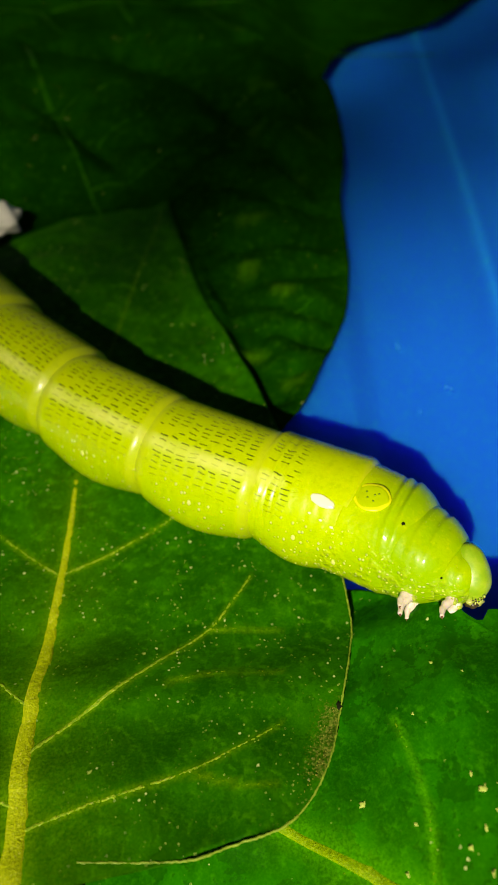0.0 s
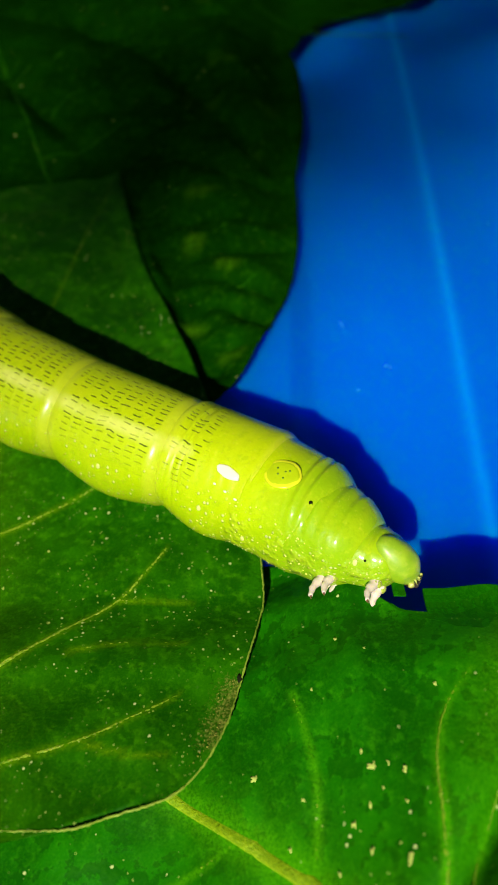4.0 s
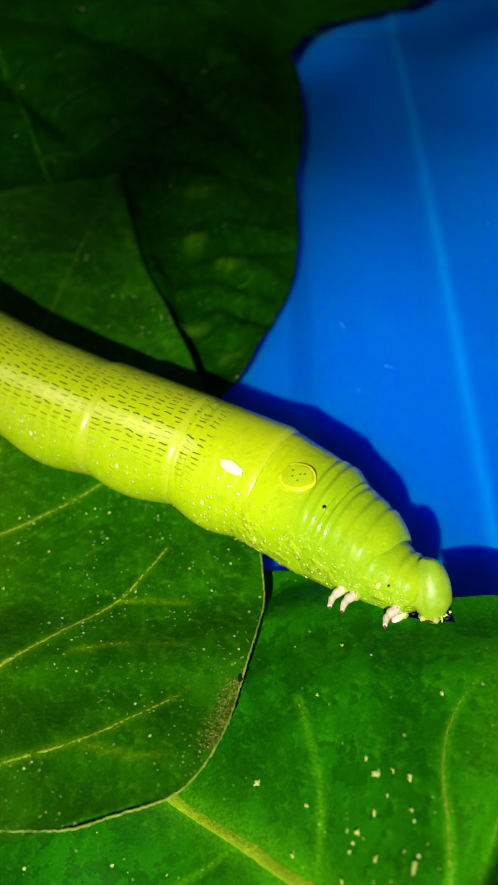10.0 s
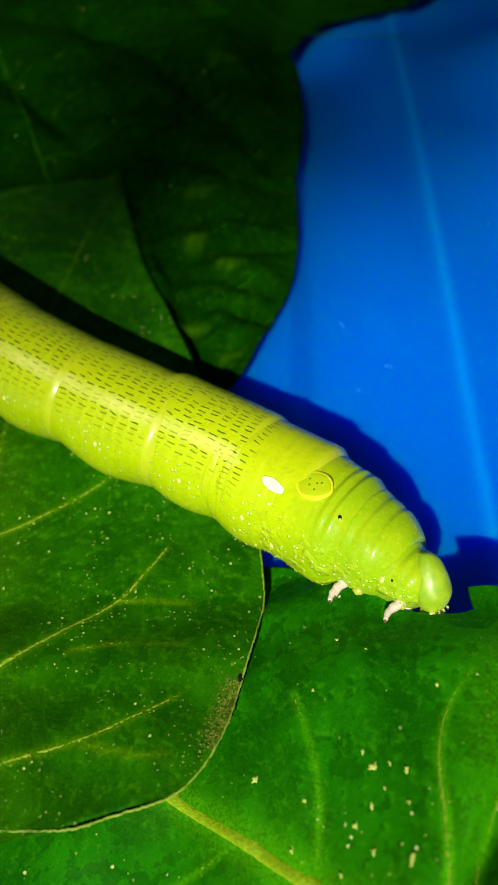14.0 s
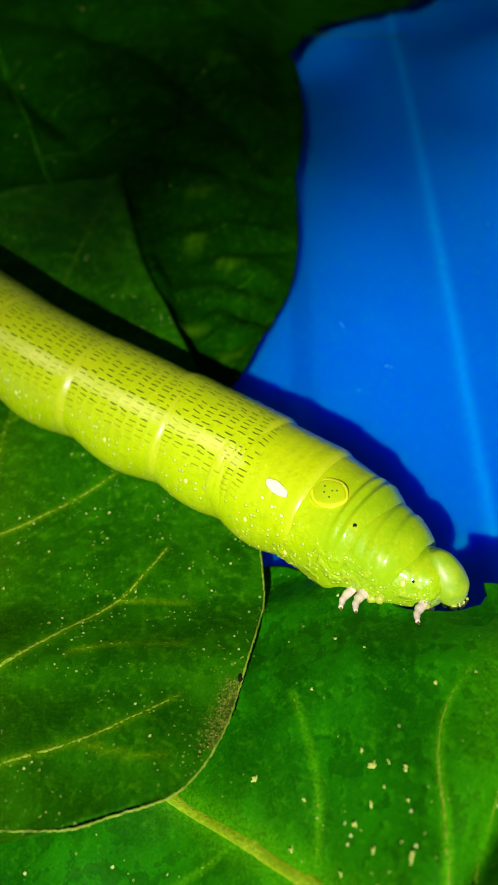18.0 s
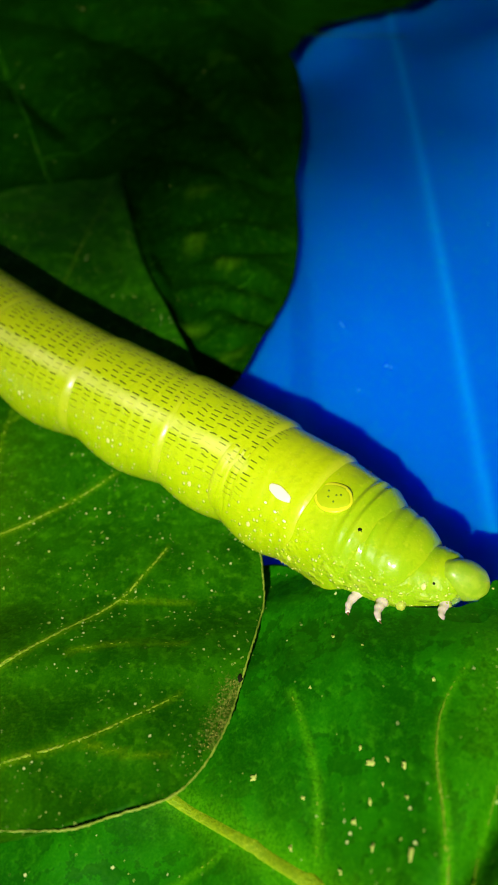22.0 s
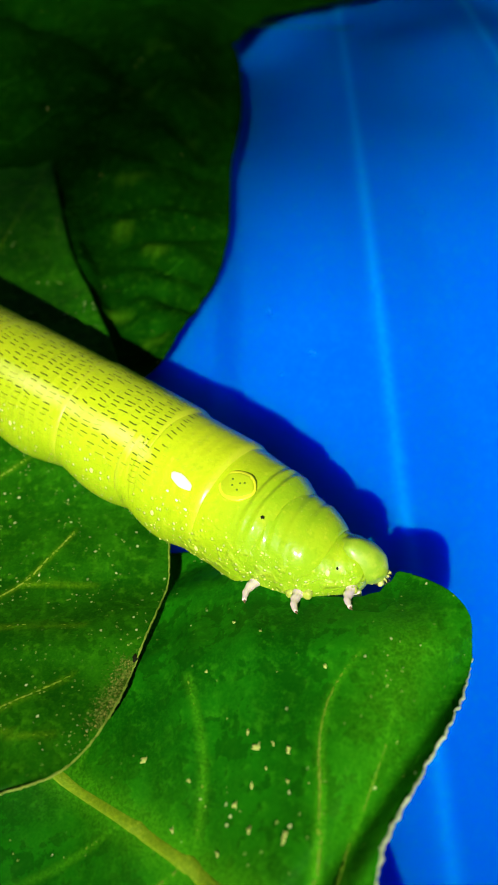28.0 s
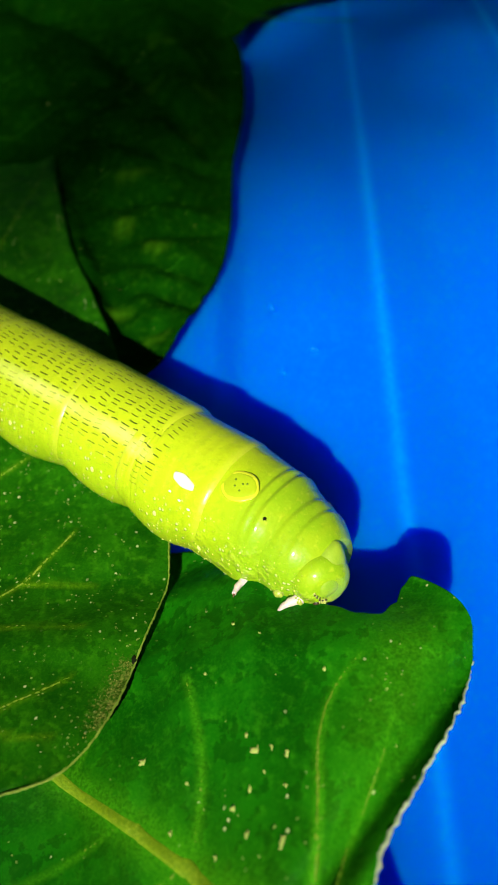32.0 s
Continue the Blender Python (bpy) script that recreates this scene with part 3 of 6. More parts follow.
        if -36 < y < -20:
            d = bend([(-33, -4.2), (-29, -2.2), (-24, -0.8), (-20, 0.2)], y) - x
            dry.data[i].value = 0.74 * math.exp(-(max(d, 0) / 3.3) ** 2) * smooth(-33.5, -30, y) * smooth(-21, -25, y)
    bm = bmesh.new()
    rng = random.Random(4)
    for k in range(60):
        s = rng.random()
        y = -24.4 - 8.3 * s
        edge = bend([(-33, -4.2), (-29, -2.2), (-24, -0.8)], y)
        x = edge - 0.25 - abs(rng.gauss(0, 1.5)) * (0.35 + 0.9 * s * (1.2 - s))
        p = (Vector((x, y, z_near(x, y) + 0.01)) - Vector(o)) * MM
        r = rng.choice((0.025, 0.03, 0.04, 0.06)) * MM
        bmesh.ops.create_icosphere(bm, subdivisions=1, radius=r, matrix=Matrix.Translation(p) @ Matrix.Diagonal((1, 1.4, 0.2, 1)))
    part("withered_patch", bm, BROWN, leaf, "dry brown speckled patch")
    part("tear", blob((0.26, 0.42, 0.05), 3, 0.6, 14, 6, Matrix.Translation((Vector((-0.8, -24.3, z_near(-0.8, -24.3))) - Vector(o)) * MM)), BLACK, leaf, "small dark tear in the margin")


# hollows along the back leaf's midrib and side veins: their course, depth and width in millimetres
HOLLOWS = [([(-56, 125), (-29, 114), (-12.5, 96), (4, 73), (8.2, 65.7)], 2.4, 3.4), ([(-50, 98.6), (-31, 77), (-22.4, 65.7), (-12.3, 43.6), (-5.4, 21.4)], 2.6, 3.4),
           ([(-29, 71), (-16, 72.6), (-4, 67.4), (8.8, 66.5)], 2.0, 3.0), ([(-18, 60.5), (-12, 54), (-2, 53.7), (7.9, 57)], 1.5, 2.3),
           ([(-13.4, 46.4), (-3.6, 45.7), (7, 49.4)], 1.5, 2.3), ([(-10.5, 42), (-3.5, 39.5), (4, 35.5)], 1.2, 1.9), ([(-9.2, 35.5), (-3.4, 33.6), (2.3, 30.5)], 1.2, 1.9),
           ([(-8.8, 27), (-1.6, 25.9)], 1.0, 1.7), ([(-29, 115.4), (-14, 122), (15, 128)], 1.6, 3.2), ([(-36, 85), (-20, 86), (-6.8, 94)], 1.4, 3.0), ([(-25, 75), (-12, 82), (-1.2, 80)], 1.3, 2.6)]
HOLLOW_LINES = [(np.array([(q.x, q.y) for q in spline([(x, y, 0) for x, y in pts], 24)]), depth, width) for pts, depth, width in HOLLOWS]


def z_back(x, y):
    z = bend([(-5, 0.5), (14, 1.3), (30, 2.2), (62, 3.8), (104, 6.5), (130, 7.0)], y)
    z *= 1 - 0.85 * smooth(-6, 8, x)          # the outer side hangs lower
    rim = smooth(8.5, 1, x)
    for line, depth, width in HOLLOW_LINES:
        d2 = float(((line[:, 0] - x) ** 2 + (line[:, 1] - y) ** 2).min())
        if d2 < 9 * width * width:
            z -= 2.2 * depth * math.exp(-math.sqrt(d2) / width) * rim
    # small puckers
    z += 0.7 * noise.noise(Vector((x * 0.16, y * 0.24, 7.0))) + 0.35 * noise.noise(Vector((x * 0.40, y * 0.55, 9.0)))
    z += 2.4 * rim + 0.2
    # pressed down where the near leaf lies over it
    under = smooth(5, -1, x - near_edge(y)) * smooth(82, 70, y)
    if under:
        z += (min(z, z_near(x, y) - 1.2) - z) * under
    return max(z, floor_height(x, y) + 0.6)


def back_leaf():
    o = (-60, 124, 10)
    leaf = thing("leaf", "green leaf with a puckered surface, coloured darker for the shade", "leaf", "leaves of the plant", o)
    right = [(-14, 2), (-2.4, 17.3), (2.4, 27.9), (6.4, 38.7), (8.2, 50.7), (8.5, 60), (8.8, 71.3), (10.7, 86.2), (11.0, 100), (9.9, 115), (4, 124), (-20, 130)]
    left = [(-14, 2), (-36, 8), (-58, 22), (-78, 44), (-90, 66), (-96, 90), (-88, 112), (-60, 126)]
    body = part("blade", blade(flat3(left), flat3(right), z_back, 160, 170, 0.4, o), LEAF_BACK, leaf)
    # the tops of the puckers are painted paler, for the sun on them
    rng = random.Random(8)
    lit_crests = []
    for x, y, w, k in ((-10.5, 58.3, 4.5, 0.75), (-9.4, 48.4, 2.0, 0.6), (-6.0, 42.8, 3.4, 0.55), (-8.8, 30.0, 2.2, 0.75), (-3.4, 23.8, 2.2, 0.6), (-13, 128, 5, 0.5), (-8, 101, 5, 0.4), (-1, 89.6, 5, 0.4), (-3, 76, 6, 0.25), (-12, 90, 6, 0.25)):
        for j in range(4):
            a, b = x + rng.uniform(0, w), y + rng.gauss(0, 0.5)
            lit_crests.append(([(a, b), (a + 0.35 * w, b + 0.1 * w)], rng.uniform(0.6, 1.1), 0.6, min(1.0, 1.5 * k) * rng.uniform(0.5, 1.0)))
    vein_and_lit_halo(body, lit_crests, o)
    mid = [(-58, 124), (-46, 92), (-32, 60), (-21, 32), (-15, 6)]
    part("midrib", tube(on_leaf(mid, z_back, 60, -0.1, o), 0.5, 0.12, 8, 0.5), LEAF_NEAR, leaf)
    for a in range(7):
        t = a / 7
        x0, y0 = -48 + 32 * t, 96 - 76 * t
        pts = [(x0, y0), (x0 + 18, y0 + 7), (x0 + 34 - 10 * t, y0 + 11)]
        part("vein", tube(on_leaf(pts, z_back, 30, -0.12, o), 0.3, 0.1, 6, 0.5), LEAF_NEAR, leaf)


def z_far(x, y):
    """Lies under the back leaf and droops on to the plastic at its outer end."""
    drop = smooth(-10, 14, x)
    z = bend([(90, 4.2), (112, 4.8), (150, 5.5), (210, 2)], y) * (1 - drop)
    z += ((-0.0005 * max(y - 18, 0) ** 2 if y < 150 else -8.7 - 0.132 * (y - 150)) + 2.2) * drop
    return z + 0.5 * noise.noise(Vector((x * 0.06, y * 0.06, 5.0))) + (0.5 + 1.2 * (1 - drop)) * (abs(math.sin(x * 0.09 + y * 0.16)) - 0.5)


def far_leaf():
    o = (-40, 200, 3)
    leaf = thing("leaf", "green leaf behind the others, coloured darker for the dim light", "leaf", "leaves of the plant", o)
    low = [(-138, 98), (-63, 98), (-21, 100), (2, 106), (9.8, 129.7), (17.4, 152.6), (29.7, 163), (44.8, 175.3), (66, 206)]
    high = [(-136, 180), (-70, 204), (-30, 222), (13, 240), (45, 242), (62, 236), (71, 226), (69, 211)]
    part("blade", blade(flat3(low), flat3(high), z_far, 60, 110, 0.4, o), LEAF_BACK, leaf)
    part("midrib", tube(on_leaf([(-110, 140), (-40, 152), (40, 144)], z_far, 50, -0.1, o), 0.6, 0.2, 8, 0.5), LEAF_NEAR, leaf)
    for a in range(5):
        x0 = -80 + 20 * a
        part("vein", tube(on_leaf([(x0 - 20, 150), (x0 - 14, 138), (x0 - 6, 128 + 0.2 * max(x0, 0))], z_far, 24, -0.1, o), 0.4, 0.15, 6, 0.5), LEAF_NEAR, leaf)


PIVOT = (-8.1, -41.0, 8.0)


def ridge_side(x, y):
    """How far (mm) a place lies outside the fold along the chewed leaf's outer side."""
    n = Vector((0.76, -0.65))
    return (Vector((x, y)) - Vector((22.8, -33.0))).dot(n)


def z_chewed(x, y):
    z = bend([(-50, 1.5), (-20, 3.4), (-6, 5.2), (0.6, 7.7), (5, 10.2), (10, 13.2), (17, 14.6), (30, 15.0)], x)
    d = ridge_side(x, y)
    z += 0.9 * smooth(-9, -3, d) - 1.1 * math.exp(-((d + 0.5) / 1.1) ** 2) + 1.6 * smooth(0.0, 1.9, d)
    z -= 0.10 * max(-34 - y, 0) * smooth(4, -6, x)
    z -= 2.8 * smooth(-26, -17.5, y) * smooth(29, 23, x)
    z -= 4.0 * smooth(-17.5, -11, y) * smooth(14, 4, x)
    z += 0.22 * noise.noise(Vector((x * 0.2, y * 0.2, 11.0))) + 0.4 * math.cos((x * 0.75 - y * 0.3) * 0.55)
    under = z_near(x, y) - 0.5
    return z + (min(z, under) - z) * smooth(3.6, -0.5, x)


# how deep the edge is bitten away, by the place along it: at the start, after the first row of bites, and at the end
BITTEN = [(11.0, 0.0), (12.2, 1.2), (13.4, 1.5), (14.6, 0.0)]
HALF = [(11.0, 0.0), (12.5, 1.5), (15.0, 2.4), (17.0, 2.7), (19.0, 2.8), (21.0, 2.4), (22.3, 1.3), (23.3, 0.0)]
EATEN = [(11.0, 0.0), (12.5, 1.5), (15.0, 2.6), (17.0, 3.6), (19.0, 4.5), (20.8, 4.8), (22.4, 3.5), (23.6, 1.2), (24.4, 0.0)]
BITES = [(BITTEN, HALF, [(11.0, 0.6), (14.2, 1.2), (15.6, 2.2), (16.6, 4.5), (17.2, 6.3), (17.8, 7.6), (18.3, 8.8), (19.2, 12.3), (20.6, 13.2), (21.4, 14.7), (22.2, 16.2), (23.3, 18.2)]),
         (HALF, EATEN, [(13.5, 31.0), (17.0, 31.2), (19.0, 30.3), (20.8, 29.8), (22.4, 29.3), (24.4, 28.8)])]


def bite(stops, x):
    return 0.0 if x <= stops[0][0] or x >= stops[-1][0] else max(0.0, bend(stops, x) + 0.16 * noise.noise(Vector((x * 1.9, 0, 3.0))))


TOP_EDGE = [(-50, -33), (-30, -31), (-14, -28), (-6, -20), (-1.5, -10.6), (1.5, -9.2), (5, -10.6), (8.7, -13.3), (13.5, -16.5), (18, -17.1), (23.4, -17.2), (26.4, -19.4), (28.1, -22.4), (28.2, -25.6)]


def top_edge(n=260):
    return [Vector((q.x, q.y, 0)) for q in spline(flat3(TOP_EDGE), n)]


def chewed_leaf():
    leaf = thing("chewed_leaf", "glossy green leaf with pale spots, chewed at its edge", "leaf", "leaves of the plant", PIVOT)
    edge = [(q.x, q.y - bite(EATEN, q.x) if q.y > -22 else q.y, 0) for q in top_edge(300)]
    low = [(-50, -56), (-32, -62), (-12, -66), (4, -66), (14, -59), (17.0, -50), (17.9, -42), (21.5, -36.4), (24.9, -32), (27.0, -28.6), (28.1, -26.2)]
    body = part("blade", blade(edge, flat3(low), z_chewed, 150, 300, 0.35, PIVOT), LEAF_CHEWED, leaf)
    mid = [(14, -48), (5, -41.2), (-0.5, -37.6), (-6.2, -34.2), (-14, -30)]
    part("midrib", tube(on_leaf(mid, z_chewed, 70, -0.07, PIVOT), 0.80, 0.46, 10, 0.24), MIDRIB_SOFT, leaf, "yellow-green midrib")
    veins = [([(5, -41.5), (5.6, -36), (5.3, -32), (3.9, -26.6)], 0.32), ([(13.8, -43.2), (14.4, -38), (14.8, -32.7), (16.2, -29), (18.6, -26)], 0.42), ([(13.9, -46), (16.6, -40), (19.4, -34), (21.6, -28)], 0.3),
             ([(-0.5, -37.6), (-6, -40.5), (-12, -43)], 0.2), ([(4.4, -41.2), (-1, -44.2), (-8, -47)], 0.32),
             ([(-6, -34.2), (-4, -28), (-3, -22)], 0.15)]
    for pts, r in veins:
        part("vein", ragged(tube(on_leaf(pts, z_chewed, 140, -0.07, PIVOT), r * 0.62, r * 0.35, 8, 0.3), 0.10), VEIN_SOFT, leaf)
    # broad paler band beside the fold, painted for the sunlight it catches
    lit_fold = [(22.5, -24.5), (20.5, -30), (18.0, -36), (15.2, -43)]
    vein_and_lit_halo(body, [(mid, 2.2, 1.3, 1.0), (mid, 5.0, 3.0, 0.25), (lit_fold, 3.2, 3.4, 0.42)] + [(pts, 0.25 + r * 0.6, 0.3, 0.6 + r * 0.9) for pts, r in veins], PIVOT)
    rim = tube(on_leaf(low[2:], z_chewed, 320, -0.1, PIVOT), 0.34, 0.07, 8)
    for v in rim.verts:
        v.co += Vector((0.16, -0.12, 0.12)) * MM * noise.noise(v.co * 1300) + Vector((0.12, -0.1, 0.1)) * MM * noise.noise(v.co * 4000)
    part("margin", rim, MARGIN, leaf, "pale fleshy margin of the folded side")
    for x, y, r in ((0.6, -33.1, 0.36), (9.9, -33.2, 0.36), (11.2, -33.0, 0.22), (12.4, -33.6, 0.3), (8.3, -37.2, 0.3), (9.5, -36.0, 0.24), (11.8, -40.0, 0.42), (9.3, -39.2, 0.26), (3.4, -38.6, 0.24),
                    (4.5, -35.2, 0.2), (9.2, -32.0, 0.2), (7.0, -40.5, 0.24), (10.6, -34.8, 0.18), (12.2, -36.0, 0.2), (8.0, -22.0, 0.2), (5.6, -26.4, 0.18), (10.2, -23.4, 0.16), (15.6, -27.2, 0.22)):
        t = Matrix.Translation((Vector((x, y, z_chewed(x, y) + 0.0)) - Vector(PIVOT)) * MM) @ Matrix.Rotation(x * 3.7, 4, "Z")
        part("pale_spot", blob((r * 0.66, r * 0.98, 0.014), x * 5 + y, 1.6, 18, 6, t), SPOT, leaf)
    part("petiole", tube(spline([(22.1, -7, z_chewed(14, -48) - 8.1), (28, -16, 3), (33, -28, -2), (35, -36, -7.4)], 24), 0.9, 1.1, 10), VEIN, leaf, "yellow-green leaf stalk")
    return leaf


def morsels(leaf):
    """The strip of blade between the first and the last bite, in the bits that are eaten one after another."""
    out = []
    edge = [q for q in top_edge(700) if q.y > -22]
    for first, then, marks in BITES:
        for (a, _), (b, gone) in zip(marks, marks[1:]):
            bm = bmesh.new()
            cols = []
            for x in np.linspace(a - 0.04, b + 0.04, 7):
                y0 = min(edge, key=lambda q: abs(q.x - x)).y
                ya, yb = y0 - bite(first, x), y0 - bite(then, x) - 0.16
                col = []
                for k in range(5):
                    y = ya + (yb - ya) * k / 4
                    z = z_chewed(x, y)
                    col.append((Vector((x, y, z + 0.03)), Vector((x, y, z - 0.32))))
                cols.append(col)
            mid = sum((c[2][0] for c in cols), Vector()) / len(cols)
            v = [[(bm.verts.new((p - mid) * MM), bm.verts.new((q - mid) * MM)) for p, q in c] for c in cols]
            for i in range(6):
                for k in range(4):
                    q = ((i, k), (i + 1, k), (i + 1, k + 1), (i, k + 1))
                    bm.faces.new([v[m][n][0] for m, n in q])
                    bm.faces.new([v[m][n][1] for m, n in reversed(q)])
            rim = [(i, 0) for i in range(7)] + [(6, k) for k in range(1, 5)] + [(i, 4) for i in range(5, -1, -1)] + [(0, k) for k in range(3, 0, -1)]
            for p, q in zip(rim, rim[1:] + rim[:1]):
                bm.faces.new((v[p[0]][p[1]][0], v[p[0]][p[1]][1], v[q[0]][q[1]][1], v[q[0]][q[1]][0]))
            bmesh.ops.remove_doubles(bm, verts=bm.verts, dist=2e-7)
            bmesh.ops.recalc_face_normals(bm, faces=bm.faces)
            ob = part("leaf_morsel", bm, LEAF_CHEWED, leaf, smooth=False)
            ob.location = (mid - Vector(PIVOT)) * MM
            out.append((ob, gone, (mid - Vector(PIVOT)) * MM))
    return out


near_leaf()
back_leaf()
far_leaf()
CHEWED = chewed_leaf()
MORSELS = morsels(CHEWED)


def petal():
    ob = thing("petal", "small crumpled white petal lying on a leaf", "petal", at=(-53.0, 63.0, z_near(-53.0, 63.0)))
    part("petal_body", blob((4.2, 4.0, 2.2), 5, 0.5, 24, 16, Matrix.Translation((0, 0, 2.0 * MM))), PETAL, ob)


petal()

# ---- caterpillar ----
DORSAL = Vector((0.0, 0.80, 0.60))      # it lies rolled a little on its side, its back away from the camera


def heading(x, y, z, yaw, pitch):
    """Pose of a segment: its middle in millimetres, and the way it points in degrees."""
    a, b = radians(yaw), radians(pitch)
    f = Vector((math.cos(a) * math.cos(b), math.sin(a) * math.cos(b), math.sin(b)))
    up = (DORSAL - f * DORSAL.dot(f)).normalized()
    side = up.cross(f)
    m = Matrix((f, side, up)).transposed().to_4x4()
    m.translation = Vector((x, y, z)) * MM
    return m


def ring_body(length, r0, r1, profile, drop=(0, 0), around=72, steps=64):
    """A segment about its own x axis, tail end first; profile gives the swell for s in 0..1 and the turn from the back."""
    bm = bmesh.new()
    uv = bm.loops.layers.uv.new("skin")
    sp = bm.loops.layers.uv.new("span")
    verts, maps = [], []
    for i in range(steps + 1):
        s = i / steps
        row = []
        for k in range(around):
            a = k * math.tau / around
            v = min(k, around - k) / around
            r = (r0 + (r1 - r0) * s) * profile(s, v)
            row.append(bm.verts.new((length * (s - 0.5) * MM, -math.sin(a) * r * MM, (math.cos(a) * r - drop[0] - (drop[1] - drop[0]) * s) * MM)))
        verts.append(row)
    for i in range(steps):
        for k in range(around):
            m = (k + 1) % around
            f = bm.faces.new((verts[i][k], verts[i + 1][k], verts[i + 1][m], verts[i][m]))
            for loop, (ii, kk) in zip(f.loops, ((i, k), (i + 1, k), (i + 1, k + 1), (i, k + 1))):
                loop[sp].uv = (ii / steps, 0)
                loop[uv].uv = (length * ii / steps, min(kk, around - kk) / around)
    bm.faces.new(verts[0])
    bm.faces.new(verts[-1][::-1])
    bmesh.ops.recalc_face_normals(bm, faces=bm.faces)
    return bm


def surface(s, v, length, r0, r1, profile, drop):
    r = (r0 + (r1 - r0) * s) * profile(s, v)
    a = v * math.tau
    return Vector((length * (s - 0.5), -math.sin(a) * r, math.cos(a) * r - drop[0] - (drop[1] - drop[0]) * s)), Vector((0, -math.sin(a), math.cos(a)))


def stuck(p, n, spin=0.0):
    """Axes on the skin: x forward, z outward."""
    z = n.normalized()
    x = Vector((1, 0, 0))
    y = z.cross(x)
    m = Matrix((x, y, z)).transposed().to_4x4()
    m.translation = p * MM
    return m @ Matrix.Rotation(spin, 4, "Z")


def rounded(e, d=0.22, depth=0.8):
    """The swell of a segment that rounds off towards its ends."""
    return math.sqrt(1 - depth * max(d - e, 0) ** 2 / d ** 2)


def abdomen_profile(rings, seed, amount=0.0022, creases=()):
    def f(s, v):
        e = min(s, 1 - s)
        k = rounded(e, 0.165)
        k += amount * math.cos(math.tau * (s - 0.14) / 0.72 * rings) * smooth(0.10, 0.18, e)
        low = smooth(0.30, 0.46, v)
        k += low * (0.20 * math.sin(math.pi * s) ** 2 - 0.105)
        for s0 in creases:
            k -= 0.028 * math.exp(-((s - s0 - 0.03 * noise.noise(Vector((s0 * 40, v * 6, 0)))) / 0.010) ** 2) * smooth(0.44, 0.30, v)
        return k + 0.008 * noise.noise(Vector((s * 3, v * 9, seed)))
    return f


def thorax_profile(creases, seed, d=0.24, front=0.4):
    """Creases: place along the segment, depth, width; they fade out down the flank."""
    def f(s, v):
        k = rounded(min(s, 1 - s), d, 0.36 if s < 0.5 else front)
        for s0, depth, width in creases:
            at = s0 + 0.22 * (v - 0.2) + 0.02 * noise.noise(Vector((s0 * 30, v * 6, seed)))
            k -= depth * math.exp(-((s - at) / width) ** 2) * smooth(0.30, 0.08, v)
            k += 0.5 * depth * math.exp(-((s - at - 2.0 * width) / (1.2 * width)) ** 2) * smooth(0.32, 0.10, v)
        k += 0.02 * smooth(0.32, 0.42, v)
        k += 0.011 * noise.noise(Vector((s * 11, v * 26, seed + 9))) * smooth(0.22, 0.29, v) * smooth(0.48, 0.41, v)
        return k + 0.018 * noise.noise(Vector((s * 3, v * 7, seed))) + 0.006 * noise.noise(Vector((s * 9, v * 22, seed + 5)))
    return f


def leg(parent, p, n, size):
    """A short hooked leg: a fleshy hip, pale joints that taper, and a brown claw."""
    x = Vector((1, 0, 0))
    part("hip", blob((0.52, 0.48, 0.5), size * 3 + p.x, 0.35, 14, 10, Matrix.Translation((p + n * 0.02) * MM)), HIP, parent, "pale fleshy base of a leg")
    pts = spline([p - n * 0.3 - x * 0.10, p + n * size * 0.30 - x * 0.22, p + n * size * 0.62 - x * 0.16, p + n * size * 0.95 + x * 0.22], 22)
    bm = tube(pts, 0.58, 0.20, 12)
    for v in bm.verts:
        q = v.co / MM
        k = (q - p).dot(n) / size
        v.co += (q - p - n * (q - p).dot(n)) * MM * 0.07 * math.cos(k * 19.0) + Vector((1, 1, 1)) * 0.00005 * noise.noise(v.co * 2500)
    ob = part("leg", bm, LEG, parent, "pinkish white jointed leg")
    tip = pts[-1]
    part("claw", tube(spline([tip - n * 0.12, tip + n * 0.14 + x * 0.08, tip + n * 0.24 + x * 0.26], 8), 0.13, 0.03, 8), CLAW, ob, "small brown hooked claw")
    for k in (-1, 1):
        part("bristle", tube([pts[14], pts[14] + n * 0.12 + x * 0.42 + Vector((0, 0.12 * k, 0))], 0.03, 0.012, 5), CLAW, ob)
    return ob


def proleg(parent, p, n):
    pts = spline([p - n * 0.9, p + n * 0.2, p + n * 0.55], 8)
    part("proleg", tube(pts, 1.6, 1.1, 16), SKIN_H, parent, "stubby green proleg")


def spiracle(parent, p, n):
    part("spiracle", blob((0.24, 0.36, 0.12), 1, 0.1, 12, 8, stuck(p, n)), WHITE, parent, "pale oval spiracle")


def granules(parent, at, count, seed, s0, s1, low=0.27, high=0.45):
    """Small shiny tubercles strewn low over a segment's flank."""
    rng = random.Random(seed)
    bm = bmesh.new()
    for k in range(count):
        p, n = at(rng.uniform(s0, s1), low + (high - low) * rng.random())
        r = rng.choice((0.045, 0.05, 0.06, 0.07, 0.10)) * MM
        bmesh.ops.create_icosphere(bm, subdivisions=2, radius=r, matrix=stuck(p, n, rng.uniform(0, 3)) @ Matrix.Diagonal((rng.uniform(0.8, 1.8), 1, 0.9, 1)))
    part("tubercle_patch", bm, GRANULE, parent, "tiny shiny pale tubercles")


